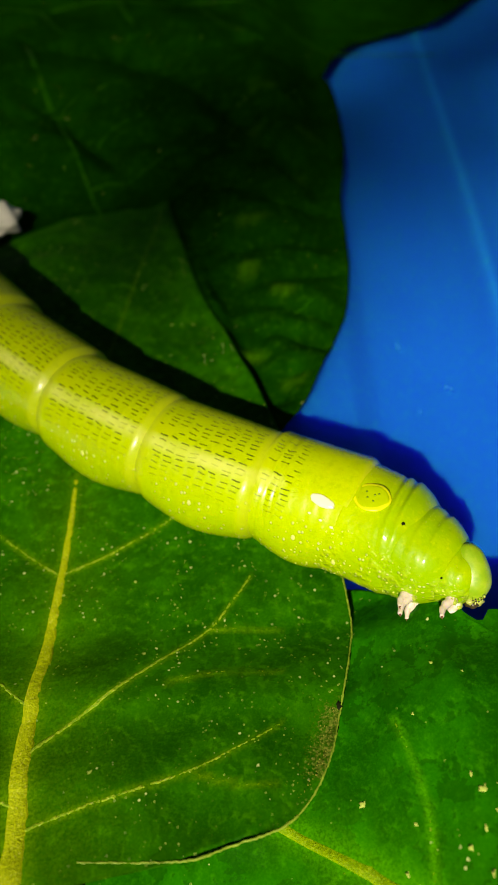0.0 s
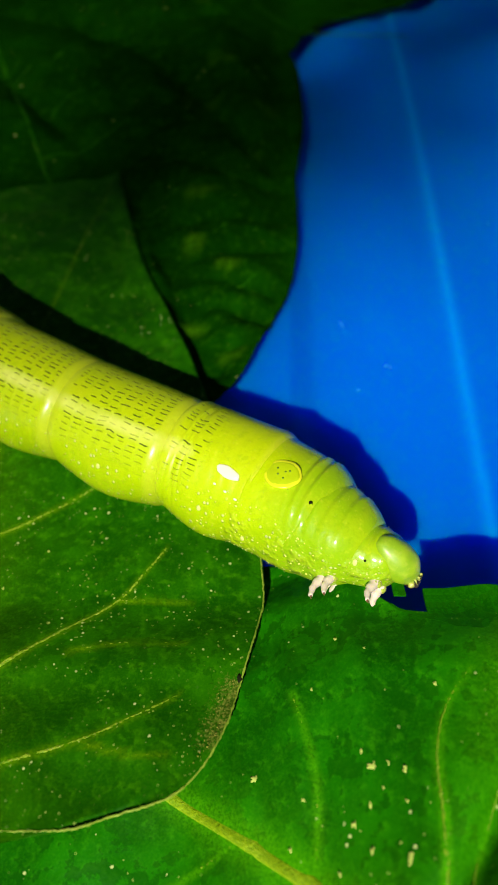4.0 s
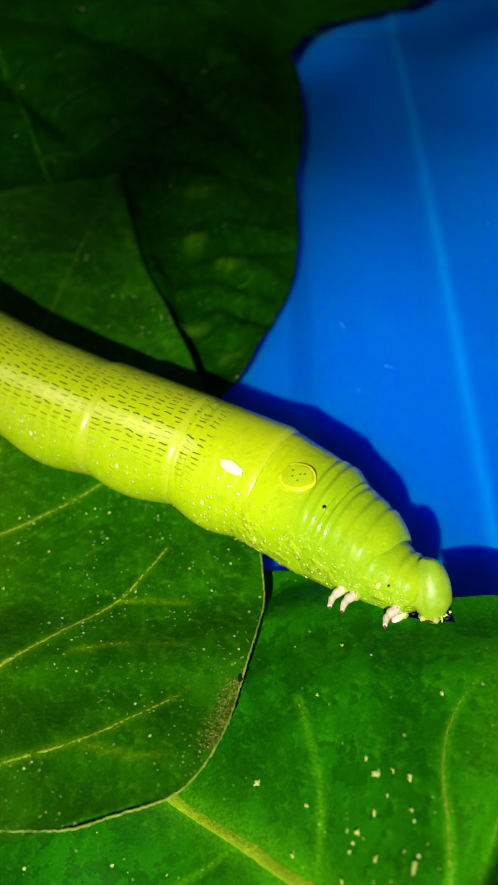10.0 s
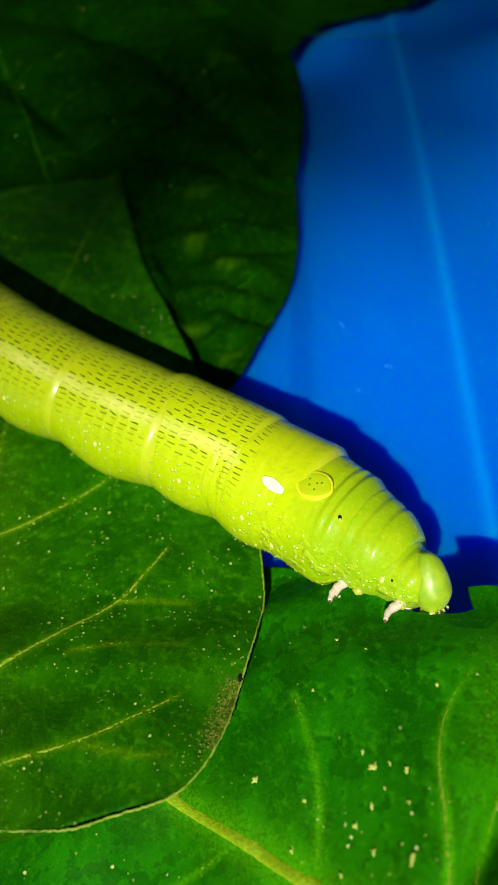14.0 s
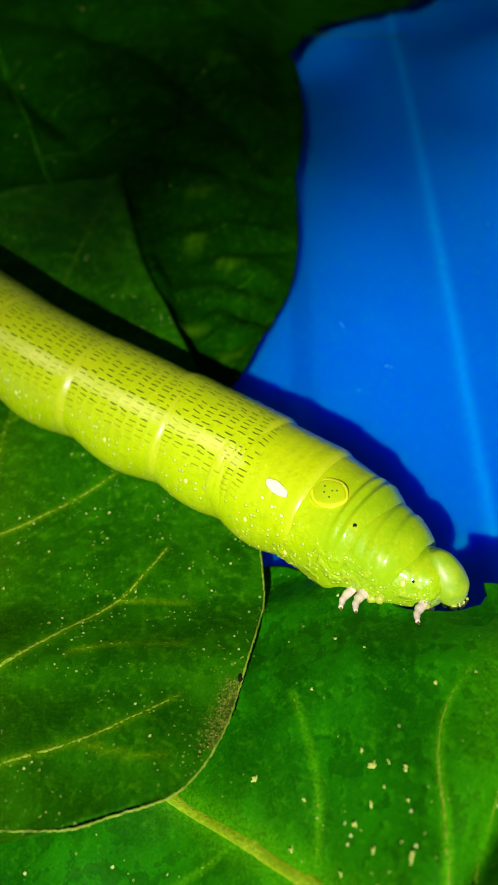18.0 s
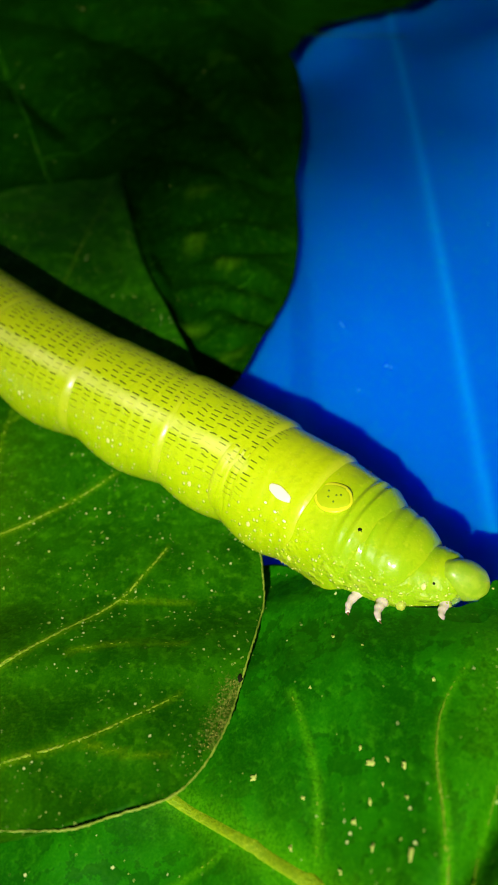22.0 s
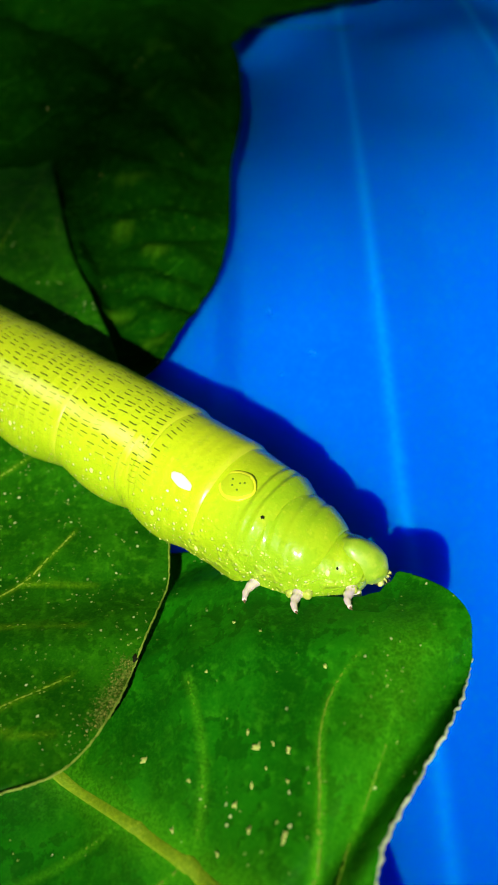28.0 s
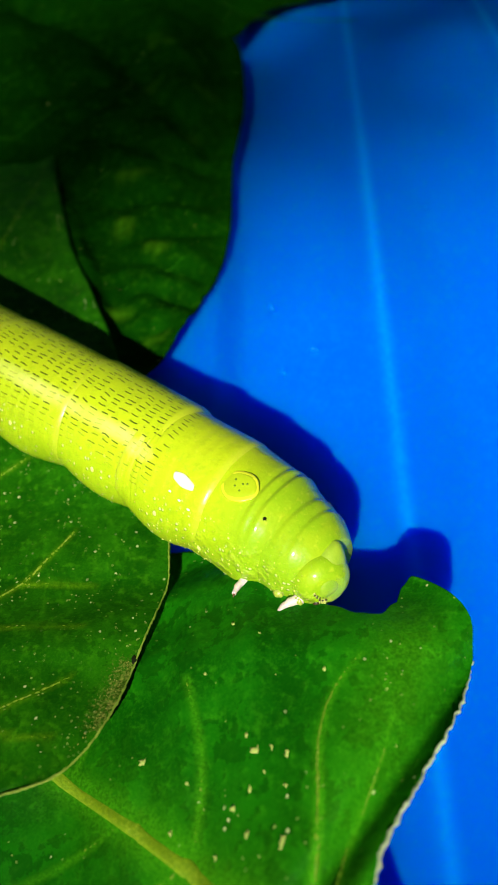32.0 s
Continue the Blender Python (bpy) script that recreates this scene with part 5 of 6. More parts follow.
    walk(SEGMENTS[3], on_body([
        (0, -36.55, 19.13, 9.50, -40.9, -0.1), (0.5, -36.47, 18.96, 9.50, -41.1, -0.1), (1, -36.42, 19.08, 9.50, -41.2, -0.1), (1.5, -36.56, 19.05, 9.50, -40.9, -0.1),
        (2, -36.89, 17.87, 9.50, -37.6, -0.1), (2.5, -37.03, 18.05, 9.50, -37.6, -0.1), (3, -37.19, 18.34, 9.50, -37.3, -0.1), (3.5, -37.18, 18.38, 9.50, -37.3, -0.1),
        (5.5, -37.16, 18.11, 9.50, -36.0, -0.1), (6, -37.26, 18.14, 9.50, -35.8, -0.1), (6.5, -37.28, 18.14, 9.50, -36.1, -0.1), (7, -37.47, 18.88, 9.50, -35.9, -0.1),
        (7.5, -37.68, 18.73, 9.50, -35.9, -0.1), (8, -37.71, 18.73, 9.50, -35.8, -0.1), (8.5, -37.60, 18.13, 9.50, -35.7, -0.1), (9, -37.25, 17.20, 9.50, -35.0, -0.1),
        (9.5, -34.70, 14.18, 9.50, -33.7, -0.1), (10, -31.70, 13.71, 9.50, -33.5, -0.2), (10.5, -29.40, 12.81, 9.50, -34.0, -0.2), (11, -28.74, 13.03, 9.50, -34.1, -0.2),
        (11.5, -27.24, 13.25, 9.50, -33.9, -0.1), (12, -25.70, 13.19, 9.50, -33.8, -0.1), (12.5, -25.49, 12.84, 9.50, -34.1, -0.1), (13, -25.21, 12.77, 9.50, -33.8, -0.1),
        (13.5, -25.12, 12.48, 9.50, -33.8, -0.1), (14, -24.99, 12.76, 9.50, -33.9, -0.1), (14.5, -24.83, 12.76, 9.50, -33.8, -0.1), (16.5, -24.02, 13.02, 9.50, -34.8, -0.1),
        (17, -23.63, 13.73, 9.50, -35.5, -0.1), (17.5, -23.75, 13.44, 9.50, -34.8, -0.1), (18, -23.71, 13.58, 9.50, -34.7, -0.1), (18.5, -23.55, 13.58, 9.50, -34.7, -0.1),
        (19, -23.40, 13.71, 9.50, -34.8, -0.1), (19.5, -23.32, 13.72, 9.50, -34.8, -0.1), (20, -23.35, 13.71, 9.50, -34.8, -0.1), (20.5, -23.37, 13.71, 9.50, -34.7, -0.1),
        (21, -23.38, 13.58, 9.50, -34.8, -0.1), (21.5, -23.40, 13.57, 9.50, -34.8, -0.1), (22, -23.31, 13.58, 9.50, -34.9, -0.1), (22.5, -23.33, 13.58, 9.50, -34.6, -0.1),
        (23, -23.27, 13.72, 9.50, -34.8, -0.1), (23.5, -23.36, 13.67, 9.50, -34.8, -0.1), (24, -23.37, 13.76, 9.50, -34.8, -0.1), (24.5, -23.27, 13.71, 9.50, -34.9, -0.1),
        (25, -23.20, 14.27, 9.50, -36.3, -0.1), (25.5, -23.39, 14.97, 9.50, -37.5, -0.1), (27.5, -23.81, 14.24, 9.50, -35.2, -0.1), (28, -23.74, 14.09, 9.50, -35.5, -0.1),
        (28.5, -23.61, 14.14, 9.50, -35.4, -0.1), (29, -23.56, 14.05, 9.50, -35.3, -0.1), (29.5, -23.68, 14.10, 9.50, -35.3, -0.1), (30, -23.67, 14.01, 9.50, -35.2, -0.1),
        (30.5, -23.66, 13.92, 9.50, -35.2, -0.1), (31, -23.67, 13.98, 9.50, -35.2, -0.1), (31.5, -23.69, 14.03, 9.50, -35.1, -0.1), (32, -23.68, 13.94, 9.50, -35.1, -0.1),
    ]))
    walk(SEGMENTS[4], on_body([
        (0, -25.01, 9.67, 9.45, -32.8, 0.1), (0.5, -25.00, 9.46, 9.45, -32.7, 0.1), (1, -25.02, 9.59, 9.45, -32.9, 0.1), (1.5, -25.19, 9.70, 9.45, -32.8, 0.1),
        (2, -25.39, 9.45, 9.45, -31.1, 0.1), (2.5, -25.58, 9.68, 9.45, -31.2, 0.1), (3, -25.68, 10.00, 9.45, -31.1, 0.1), (3.5, -25.64, 10.03, 9.45, -31.4, 0.1),
        (5.5, -25.68, 10.31, 9.45, -31.2, 0.1), (6, -25.75, 10.37, 9.45, -31.4, 0.1), (6.5, -25.73, 10.24, 9.45, -31.5, 0.1), (7, -25.88, 11.03, 9.45, -31.3, 0.1),
        (7.5, -26.01, 10.83, 9.45, -31.1, 0.1), (8, -26.08, 10.85, 9.45, -31.1, 0.1), (8.5, -25.97, 10.29, 9.45, -30.5, 0.1), (9, -25.64, 9.66, 9.45, -29.8, 0.1),
        (9.5, -23.94, 7.63, 9.45, -28.1, 0.2), (10, -21.47, 7.63, 9.45, -28.5, 0.2), (10.5, -19.51, 6.77, 9.45, -29.5, 0.2), (11, -18.29, 6.60, 9.45, -30.0, 0.2),
        (11.5, -16.44, 6.69, 9.45, -30.0, 0.2), (12, -14.88, 6.70, 9.45, -30.0, 0.2), (12.5, -14.53, 6.13, 9.45, -30.2, 0.2), (13, -14.13, 6.08, 9.45, -30.2, 0.2),
        (13.5, -14.06, 5.81, 9.45, -30.1, 0.2), (14, -13.94, 6.08, 9.45, -30.5, 0.2), (14.5, -13.74, 6.07, 9.45, -30.5, 0.2), (16.5, -13.17, 6.13, 9.45, -32.2, 0.2),
        (17, -12.82, 6.61, 9.45, -33.6, 0.2), (17.5, -12.86, 6.53, 9.45, -32.8, 0.2), (18, -12.73, 6.66, 9.45, -32.8, 0.2), (18.5, -12.58, 6.65, 9.45, -32.9, 0.2),
        (19, -12.45, 6.79, 9.45, -33.1, 0.2), (19.5, -12.36, 6.78, 9.45, -33.2, 0.2), (20, -12.36, 6.77, 9.45, -33.2, 0.2), (20.5, -12.37, 6.77, 9.45, -33.3, 0.2),
        (21, -12.31, 6.56, 9.45, -33.3, 0.2), (21.5, -12.32, 6.55, 9.45, -33.6, 0.2), (22, -12.27, 6.55, 9.45, -33.5, 0.2), (22.5, -12.23, 6.60, 9.45, -33.5, 0.2),
        (23, -12.15, 6.66, 9.45, -33.7, 0.2), (23.5, -12.29, 6.64, 9.45, -33.7, 0.2), (24, -12.25, 6.69, 9.45, -33.8, 0.2), (24.5, -12.19, 6.62, 9.45, -33.8, 0.2),
        (25, -12.24, 6.87, 9.45, -35.0, 0.2), (25.5, -12.42, 7.18, 9.45, -36.1, 0.2), (27.5, -12.58, 6.87, 9.45, -34.4, 0.2), (28, -12.57, 6.67, 9.45, -34.7, 0.2),
        (28.5, -12.44, 6.75, 9.45, -34.6, 0.2), (29, -12.39, 6.71, 9.45, -34.5, 0.2), (29.5, -12.51, 6.77, 9.45, -34.5, 0.2), (30, -12.50, 6.70, 9.45, -34.4, 0.2),
        (30.5, -12.49, 6.62, 9.45, -34.4, 0.2), (31, -12.51, 6.69, 9.45, -34.4, 0.2), (31.5, -12.52, 6.75, 9.45, -34.3, 0.2), (32, -12.52, 6.68, 9.45, -34.2, 0.2),
    ]))
    walk(SEGMENTS[5], on_body([
        (0, -12.90, 2.37, 9.60, -27.0, 1.3), (0.5, -12.90, 2.20, 9.60, -27.5, 1.3), (1, -12.98, 2.29, 9.60, -27.8, 1.3), (1.5, -13.09, 2.39, 9.60, -27.9, 1.3),
        (2, -13.17, 2.53, 9.60, -27.9, 1.3), (2.5, -13.38, 2.72, 9.60, -27.8, 1.3), (3, -13.46, 3.01, 9.60, -28.1, 1.3), (3.5, -13.35, 2.97, 9.60, -28.0, 1.3),
        (5.5, -13.41, 3.36, 9.60, -28.1, 1.3), (6, -13.44, 3.34, 9.60, -28.1, 1.2), (6.5, -13.45, 3.15, 9.60, -28.4, 1.2), (7, -13.48, 3.96, 9.60, -28.3, 1.2),
        (7.5, -13.55, 3.79, 9.60, -28.0, 1.2), (8, -13.59, 3.82, 9.60, -28.1, 1.2), (8.5, -13.53, 3.52, 9.60, -27.5, 1.2), (9, -13.13, 3.17, 9.60, -27.0, 1.3),
        (9.5, -12.81, 2.54, 9.60, -25.5, 1.4), (10, -11.52, 3.05, 9.60, -26.5, 1.5), (10.5, -10.66, 2.47, 9.60, -27.5, 1.6), (11, -9.49, 2.17, 9.60, -28.6, 1.7),
        (11.5, -7.44, 2.19, 9.60, -29.9, 1.7), (12, -5.99, 2.27, 9.60, -32.3, 1.8), (12.5, -5.39, 1.49, 9.60, -32.3, 1.7), (13, -4.50, 1.15, 9.60, -30.4, 1.7),
        (13.5, -4.41, 0.90, 9.60, -30.5, 1.6), (14, -4.26, 1.03, 9.60, -31.4, 1.6), (14.5, -4.09, 1.02, 9.60, -31.3, 1.6), (16.5, -3.75, 0.65, 9.60, -33.2, 1.6),
        (17, -3.54, 0.72, 9.60, -34.5, 1.6), (17.5, -3.48, 0.84, 9.60, -33.5, 1.6), (18, -3.31, 0.96, 9.60, -33.8, 1.6), (18.5, -3.19, 0.95, 9.60, -33.9, 1.6),
        (19, -3.08, 1.02, 9.60, -34.3, 1.6), (19.5, -3.00, 0.99, 9.60, -34.3, 1.6), (20, -2.98, 0.97, 9.60, -34.1, 1.6), (20.5, -2.90, 0.89, 9.60, -34.0, 1.6),
        (21, -2.87, 0.68, 9.60, -33.9, 1.6), (21.5, -2.84, 0.54, 9.60, -34.6, 1.6), (22, -2.82, 0.57, 9.60, -34.8, 1.6), (22.5, -2.75, 0.61, 9.60, -34.5, 1.6),
        (23, -2.63, 0.59, 9.60, -34.6, 1.6), (23.5, -2.76, 0.58, 9.60, -34.5, 1.5), (24, -2.70, 0.57, 9.60, -34.7, 1.5), (24.5, -2.63, 0.48, 9.60, -34.6, 1.5),
        (25, -2.70, 0.45, 9.60, -35.2, 1.5), (25.5, -2.83, 0.42, 9.60, -35.9, 1.5), (27.5, -2.75, 0.25, 9.60, -35.6, 1.5), (28, -2.80, -0.01, 9.60, -35.9, 1.5),
        (28.5, -2.66, 0.11, 9.60, -35.9, 1.5), (29, -2.65, 0.11, 9.60, -35.9, 1.5), (29.5, -2.65, 0.11, 9.60, -35.8, 1.5), (30, -2.63, 0.06, 9.60, -35.8, 1.5),
        (30.5, -2.66, 0.00, 9.60, -35.8, 1.5), (31, -2.65, 0.07, 9.60, -35.7, 1.5), (31.5, -2.64, 0.13, 9.60, -35.8, 1.5), (32, -2.67, 0.13, 9.60, -35.7, 1.5),
    ]))
    walk(SEGMENTS[6], on_body([
        (0, -1.83, -2.58, 9.95, -26.5, 2.5), (0.5, -1.84, -2.87, 9.95, -27.0, 2.5), (1, -1.89, -2.89, 9.95, -27.4, 2.5), (1.5, -1.83, -3.04, 9.95, -27.9, 2.5),
        (2, -2.08, -2.97, 9.95, -27.9, 2.5), (2.5, -2.15, -2.78, 9.95, -27.8, 2.4), (3, -2.23, -2.66, 9.95, -28.2, 2.4), (3.5, -2.21, -2.62, 9.95, -28.6, 2.4),
        (5.5, -2.18, -2.47, 9.95, -29.5, 2.4), (6, -2.22, -2.55, 9.95, -29.9, 2.4), (6.5, -2.31, -2.65, 9.95, -29.9, 2.4), (7, -2.23, -1.93, 9.95, -29.9, 2.4),
        (7.5, -2.17, -2.01, 9.95, -29.2, 2.3), (8, -2.16, -2.05, 9.95, -29.2, 2.3), (8.5, -2.18, -2.08, 9.95, -28.4, 2.3), (9, -1.98, -2.18, 9.95, -28.1, 2.3),
        (9.5, -2.20, -2.28, 9.95, -27.2, 2.4), (10, -1.86, -1.92, 9.95, -29.3, 2.5), (10.5, -2.16, -2.03, 9.95, -29.6, 2.8), (11, -1.82, -2.13, 9.95, -30.7, 3.0),
        (11.5, -0.71, -2.05, 9.95, -32.6, 3.2), (12, 0.06, -2.35, 9.95, -36.2, 3.3), (12.5, 0.84, -3.11, 9.95, -35.1, 3.4), (13, 2.56, -3.50, 9.95, -33.1, 3.3),
        (13.5, 2.72, -3.84, 9.95, -33.5, 3.3), (14, 2.78, -3.90, 9.95, -34.5, 3.3), (14.5, 2.89, -3.89, 9.95, -34.9, 3.3), (16.5, 3.04, -4.32, 9.95, -35.7, 3.2),
        (17, 3.12, -4.31, 9.95, -36.4, 3.2), (17.5, 3.27, -4.20, 9.95, -36.5, 3.2), (18, 3.32, -4.15, 9.95, -36.7, 3.2), (18.5, 3.42, -4.16, 9.95, -37.0, 3.2),
        (19, 3.47, -4.17, 9.95, -37.1, 3.2), (19.5, 3.51, -4.17, 9.95, -37.3, 3.2), (20, 3.55, -4.17, 9.95, -37.2, 3.2), (20.5, 3.63, -4.23, 9.95, -37.2, 3.2),
        (21, 3.62, -4.34, 9.95, -37.0, 3.2), (21.5, 3.69, -4.73, 9.95, -37.6, 3.2), (22, 3.73, -4.72, 9.95, -37.8, 3.2), (22.5, 3.81, -4.72, 9.95, -38.0, 3.2),
        (23, 3.94, -4.72, 9.95, -38.0, 3.2), (23.5, 3.88, -4.74, 9.95, -37.8, 3.2), (24, 3.91, -4.76, 9.95, -37.8, 3.1), (24.5, 4.08, -4.85, 9.95, -37.7, 3.1),
        (25, 4.10, -4.91, 9.95, -38.0, 3.1), (25.5, 3.95, -4.90, 9.95, -38.5, 3.1), (27.5, 4.23, -5.36, 9.95, -38.0, 3.0), (28, 4.15, -5.65, 9.95, -38.2, 3.0),
        (28.5, 4.33, -5.56, 9.95, -38.1, 3.0), (29, 4.34, -5.59, 9.95, -37.9, 3.0), (29.5, 4.45, -5.65, 9.95, -37.9, 3.0), (30, 4.42, -5.70, 9.95, -37.9, 3.0),
        (30.5, 4.39, -5.76, 9.95, -37.6, 3.0), (31, 4.45, -5.70, 9.95, -37.5, 3.0), (31.5, 4.47, -5.70, 9.95, -37.6, 3.0), (32, 4.40, -5.64, 9.95, -37.3, 3.0),
    ]))
    walk(SEGMENTS[7], on_body([
        (0, 3.94, -5.82, 10.50, -32.9, 5.2), (0.5, 3.87, -6.35, 10.50, -34.5, 5.1), (1, 3.90, -6.44, 10.50, -34.2, 5.0), (1.5, 3.97, -6.65, 10.50, -35.2, 4.9),
        (2, 3.90, -6.68, 10.50, -35.0, 4.9), (2.5, 3.98, -6.51, 10.50, -34.9, 5.0), (3, 3.96, -6.45, 10.50, -35.5, 4.9), (3.5, 3.89, -6.40, 10.50, -35.2, 4.9),
        (5.5, 4.14, -6.44, 10.50, -35.2, 4.7), (6, 4.14, -6.53, 10.50, -35.1, 4.6), (6.5, 4.34, -6.85, 10.50, -34.7, 4.7), (7, 4.73, -6.36, 10.50, -35.1, 4.5),
        (7.5, 5.00, -6.43, 10.50, -35.0, 4.4), (8, 5.16, -6.63, 10.50, -35.7, 4.3), (8.5, 5.20, -6.64, 10.50, -35.6, 4.3), (9, 5.32, -6.78, 10.50, -36.1, 4.4),
        (9.5, 5.18, -6.90, 10.50, -36.2, 4.4), (10, 5.35, -6.66, 10.50, -37.9, 4.4), (10.5, 4.92, -6.56, 10.50, -36.9, 4.6), (11, 4.61, -6.41, 10.50, -37.2, 4.8),
        (11.5, 5.04, -6.29, 10.50, -39.7, 5.1), (12, 5.08, -6.83, 10.50, -42.1, 5.4), (12.5, 5.50, -7.16, 10.50, -41.0, 5.6), (13, 7.13, -7.00, 10.50, -40.4, 5.8),
        (13.5, 7.30, -7.46, 10.50, -41.0, 5.9), (14, 7.32, -7.60, 10.50, -42.1, 5.9), (14.5, 7.52, -7.68, 10.50, -41.1, 5.9), (16.5, 8.28, -8.50, 10.50, -41.8, 5.9),
        (17, 8.52, -8.54, 10.50, -41.3, 5.9), (17.5, 8.68, -8.46, 10.50, -42.9, 6.0), (18, 8.75, -8.44, 10.50, -43.1, 5.9), (18.5, 8.82, -8.47, 10.50, -42.2, 6.0),
        (19, 8.88, -8.46, 10.50, -41.1, 6.0), (19.5, 8.91, -8.44, 10.50, -41.4, 5.8), (20, 8.93, -8.43, 10.50, -41.3, 5.9), (20.5, 8.95, -8.41, 10.50, -40.8, 6.0),
        (21, 8.97, -8.50, 10.50, -40.6, 6.0), (21.5, 9.01, -8.91, 10.50, -40.8, 5.9), (22, 9.03, -9.00, 10.50, -41.9, 5.8), (22.5, 9.14, -8.98, 10.50, -41.2, 5.8),
        (23, 9.25, -8.97, 10.50, -41.0, 5.8), (23.5, 9.21, -8.99, 10.50, -41.2, 5.8), (24, 9.30, -9.01, 10.50, -39.5, 5.8), (24.5, 9.47, -9.08, 10.50, -38.5, 5.8),
        (25, 9.50, -9.18, 10.50, -38.3, 5.8), (25.5, 9.37, -9.27, 10.50, -39.0, 5.8), (27.5, 9.81, -9.79, 10.50, -40.4, 5.6), (28, 9.71, -10.08, 10.50, -40.9, 5.6),
        (28.5, 9.92, -10.01, 10.50, -40.5, 5.6), (29, 9.99, -10.04, 10.50, -40.0, 5.4), (29.5, 10.04, -10.06, 10.50, -39.8, 5.4), (30, 10.04, -10.14, 10.50, -39.9, 5.5),
        (30.5, 10.05, -10.12, 10.50, -40.1, 5.6), (31, 10.18, -10.09, 10.50, -41.1, 5.6), (31.5, 10.18, -10.12, 10.50, -41.4, 5.7), (32, 10.14, -10.04, 10.50, -42.3, 5.7),
    ]))
    walk(SEGMENTS[8], on_body([
        (0, 8.10, -9.41, 11.20, -40.6, 8.2), (0.5, 8.03, -10.03, 11.20, -43.5, 8.1), (1, 8.19, -10.10, 11.20, -42.5, 7.8), (1.5, 8.28, -10.50, 11.20, -46.2, 7.6),
        (2, 8.43, -10.48, 11.20, -42.7, 7.4), (2.5, 8.21, -10.18, 11.20, -42.8, 7.5), (3, 8.15, -10.17, 11.20, -45.4, 7.3), (3.5, 8.16, -10.21, 11.20, -38.6, 7.4),
        (5.5, 8.68, -10.49, 11.20, -40.3, 7.0), (6, 8.72, -10.66, 11.20, -42.4, 6.8), (6.5, 8.72, -10.76, 11.20, -45.2, 6.8), (7, 9.14, -10.34, 11.20, -40.3, 6.4),
        (7.5, 9.64, -10.62, 11.20, -41.8, 6.1), (8, 9.91, -11.01, 11.20, -42.7, 6.0), (8.5, 9.96, -11.00, 11.20, -43.9, 6.2), (9, 9.96, -11.14, 11.20, -40.3, 6.2),
        (9.5, 10.07, -11.43, 11.20, -40.8, 6.2), (10, 10.50, -11.46, 11.20, -42.9, 6.2), (10.5, 10.36, -11.21, 11.20, -43.8, 6.2), (11, 10.30, -11.06, 11.20, -42.8, 6.3),
        (11.5, 10.54, -10.85, 11.20, -37.8, 6.9), (12, 10.54, -11.11, 11.20, -39.3, 6.7), (12.5, 10.81, -11.10, 11.20, -40.0, 6.9), (13, 11.96, -10.99, 11.20, -45.9, 7.3),
        (13.5, 11.88, -11.32, 11.20, -39.8, 7.6), (14, 11.90, -11.55, 11.20, -43.7, 7.5), (14.5, 12.20, -11.54, 11.20, -41.8, 7.5), (16.5, 12.55, -12.26, 11.20, -38.3, 7.8),
        (17, 12.76, -12.30, 11.20, -40.3, 7.7), (17.5, 12.63, -12.33, 11.20, -35.3, 8.3), (18, 12.76, -12.31, 11.20, -39.6, 7.9), (18.5, 12.90, -12.20, 11.20, -41.9, 7.7),
        (19, 13.13, -12.04, 11.20, -34.7, 7.9), (19.5, 13.27, -12.22, 11.20, -35.5, 7.7), (20, 13.23, -12.17, 11.20, -41.1, 7.7), (20.5, 13.28, -12.12, 11.20, -32.4, 7.8),
        (21, 13.27, -12.21, 11.20, -36.3, 7.7), (21.5, 13.34, -12.59, 11.20, -39.8, 7.6), (22, 13.35, -12.83, 11.20, -34.6, 7.5), (22.5, 13.53, -12.77, 11.20, -34.5, 7.7),
        (23, 13.65, -12.76, 11.20, -37.6, 7.6), (23.5, 13.58, -12.80, 11.20, -31.9, 7.6), (24, 13.87, -12.65, 11.20, -35.2, 7.6), (24.5, 14.12, -12.64, 11.20, -37.5, 7.7),
        (25, 14.09, -12.74, 11.20, -31.4, 7.8), (25.5, 13.82, -12.92, 11.20, -35.7, 7.7), (27.5, 14.40, -13.65, 11.20, -34.0, 7.9), (28, 14.27, -14.01, 11.20, -33.6, 7.8),
        (28.5, 14.51, -13.87, 11.20, -34.7, 7.9), (29, 14.75, -13.92, 11.20, -34.9, 7.9), (29.5, 14.88, -13.95, 11.20, -35.5, 7.8), (30, 14.85, -13.97, 11.20, -38.9, 7.9),
        (30.5, 14.69, -13.90, 11.20, -40.4, 8.5), (31, 14.66, -13.97, 11.20, -46.2, 8.7), (31.5, 14.55, -13.90, 11.20, -46.4, 8.9), (32, 14.39, -13.92, 11.20, -47.7, 9.4),
    ]))
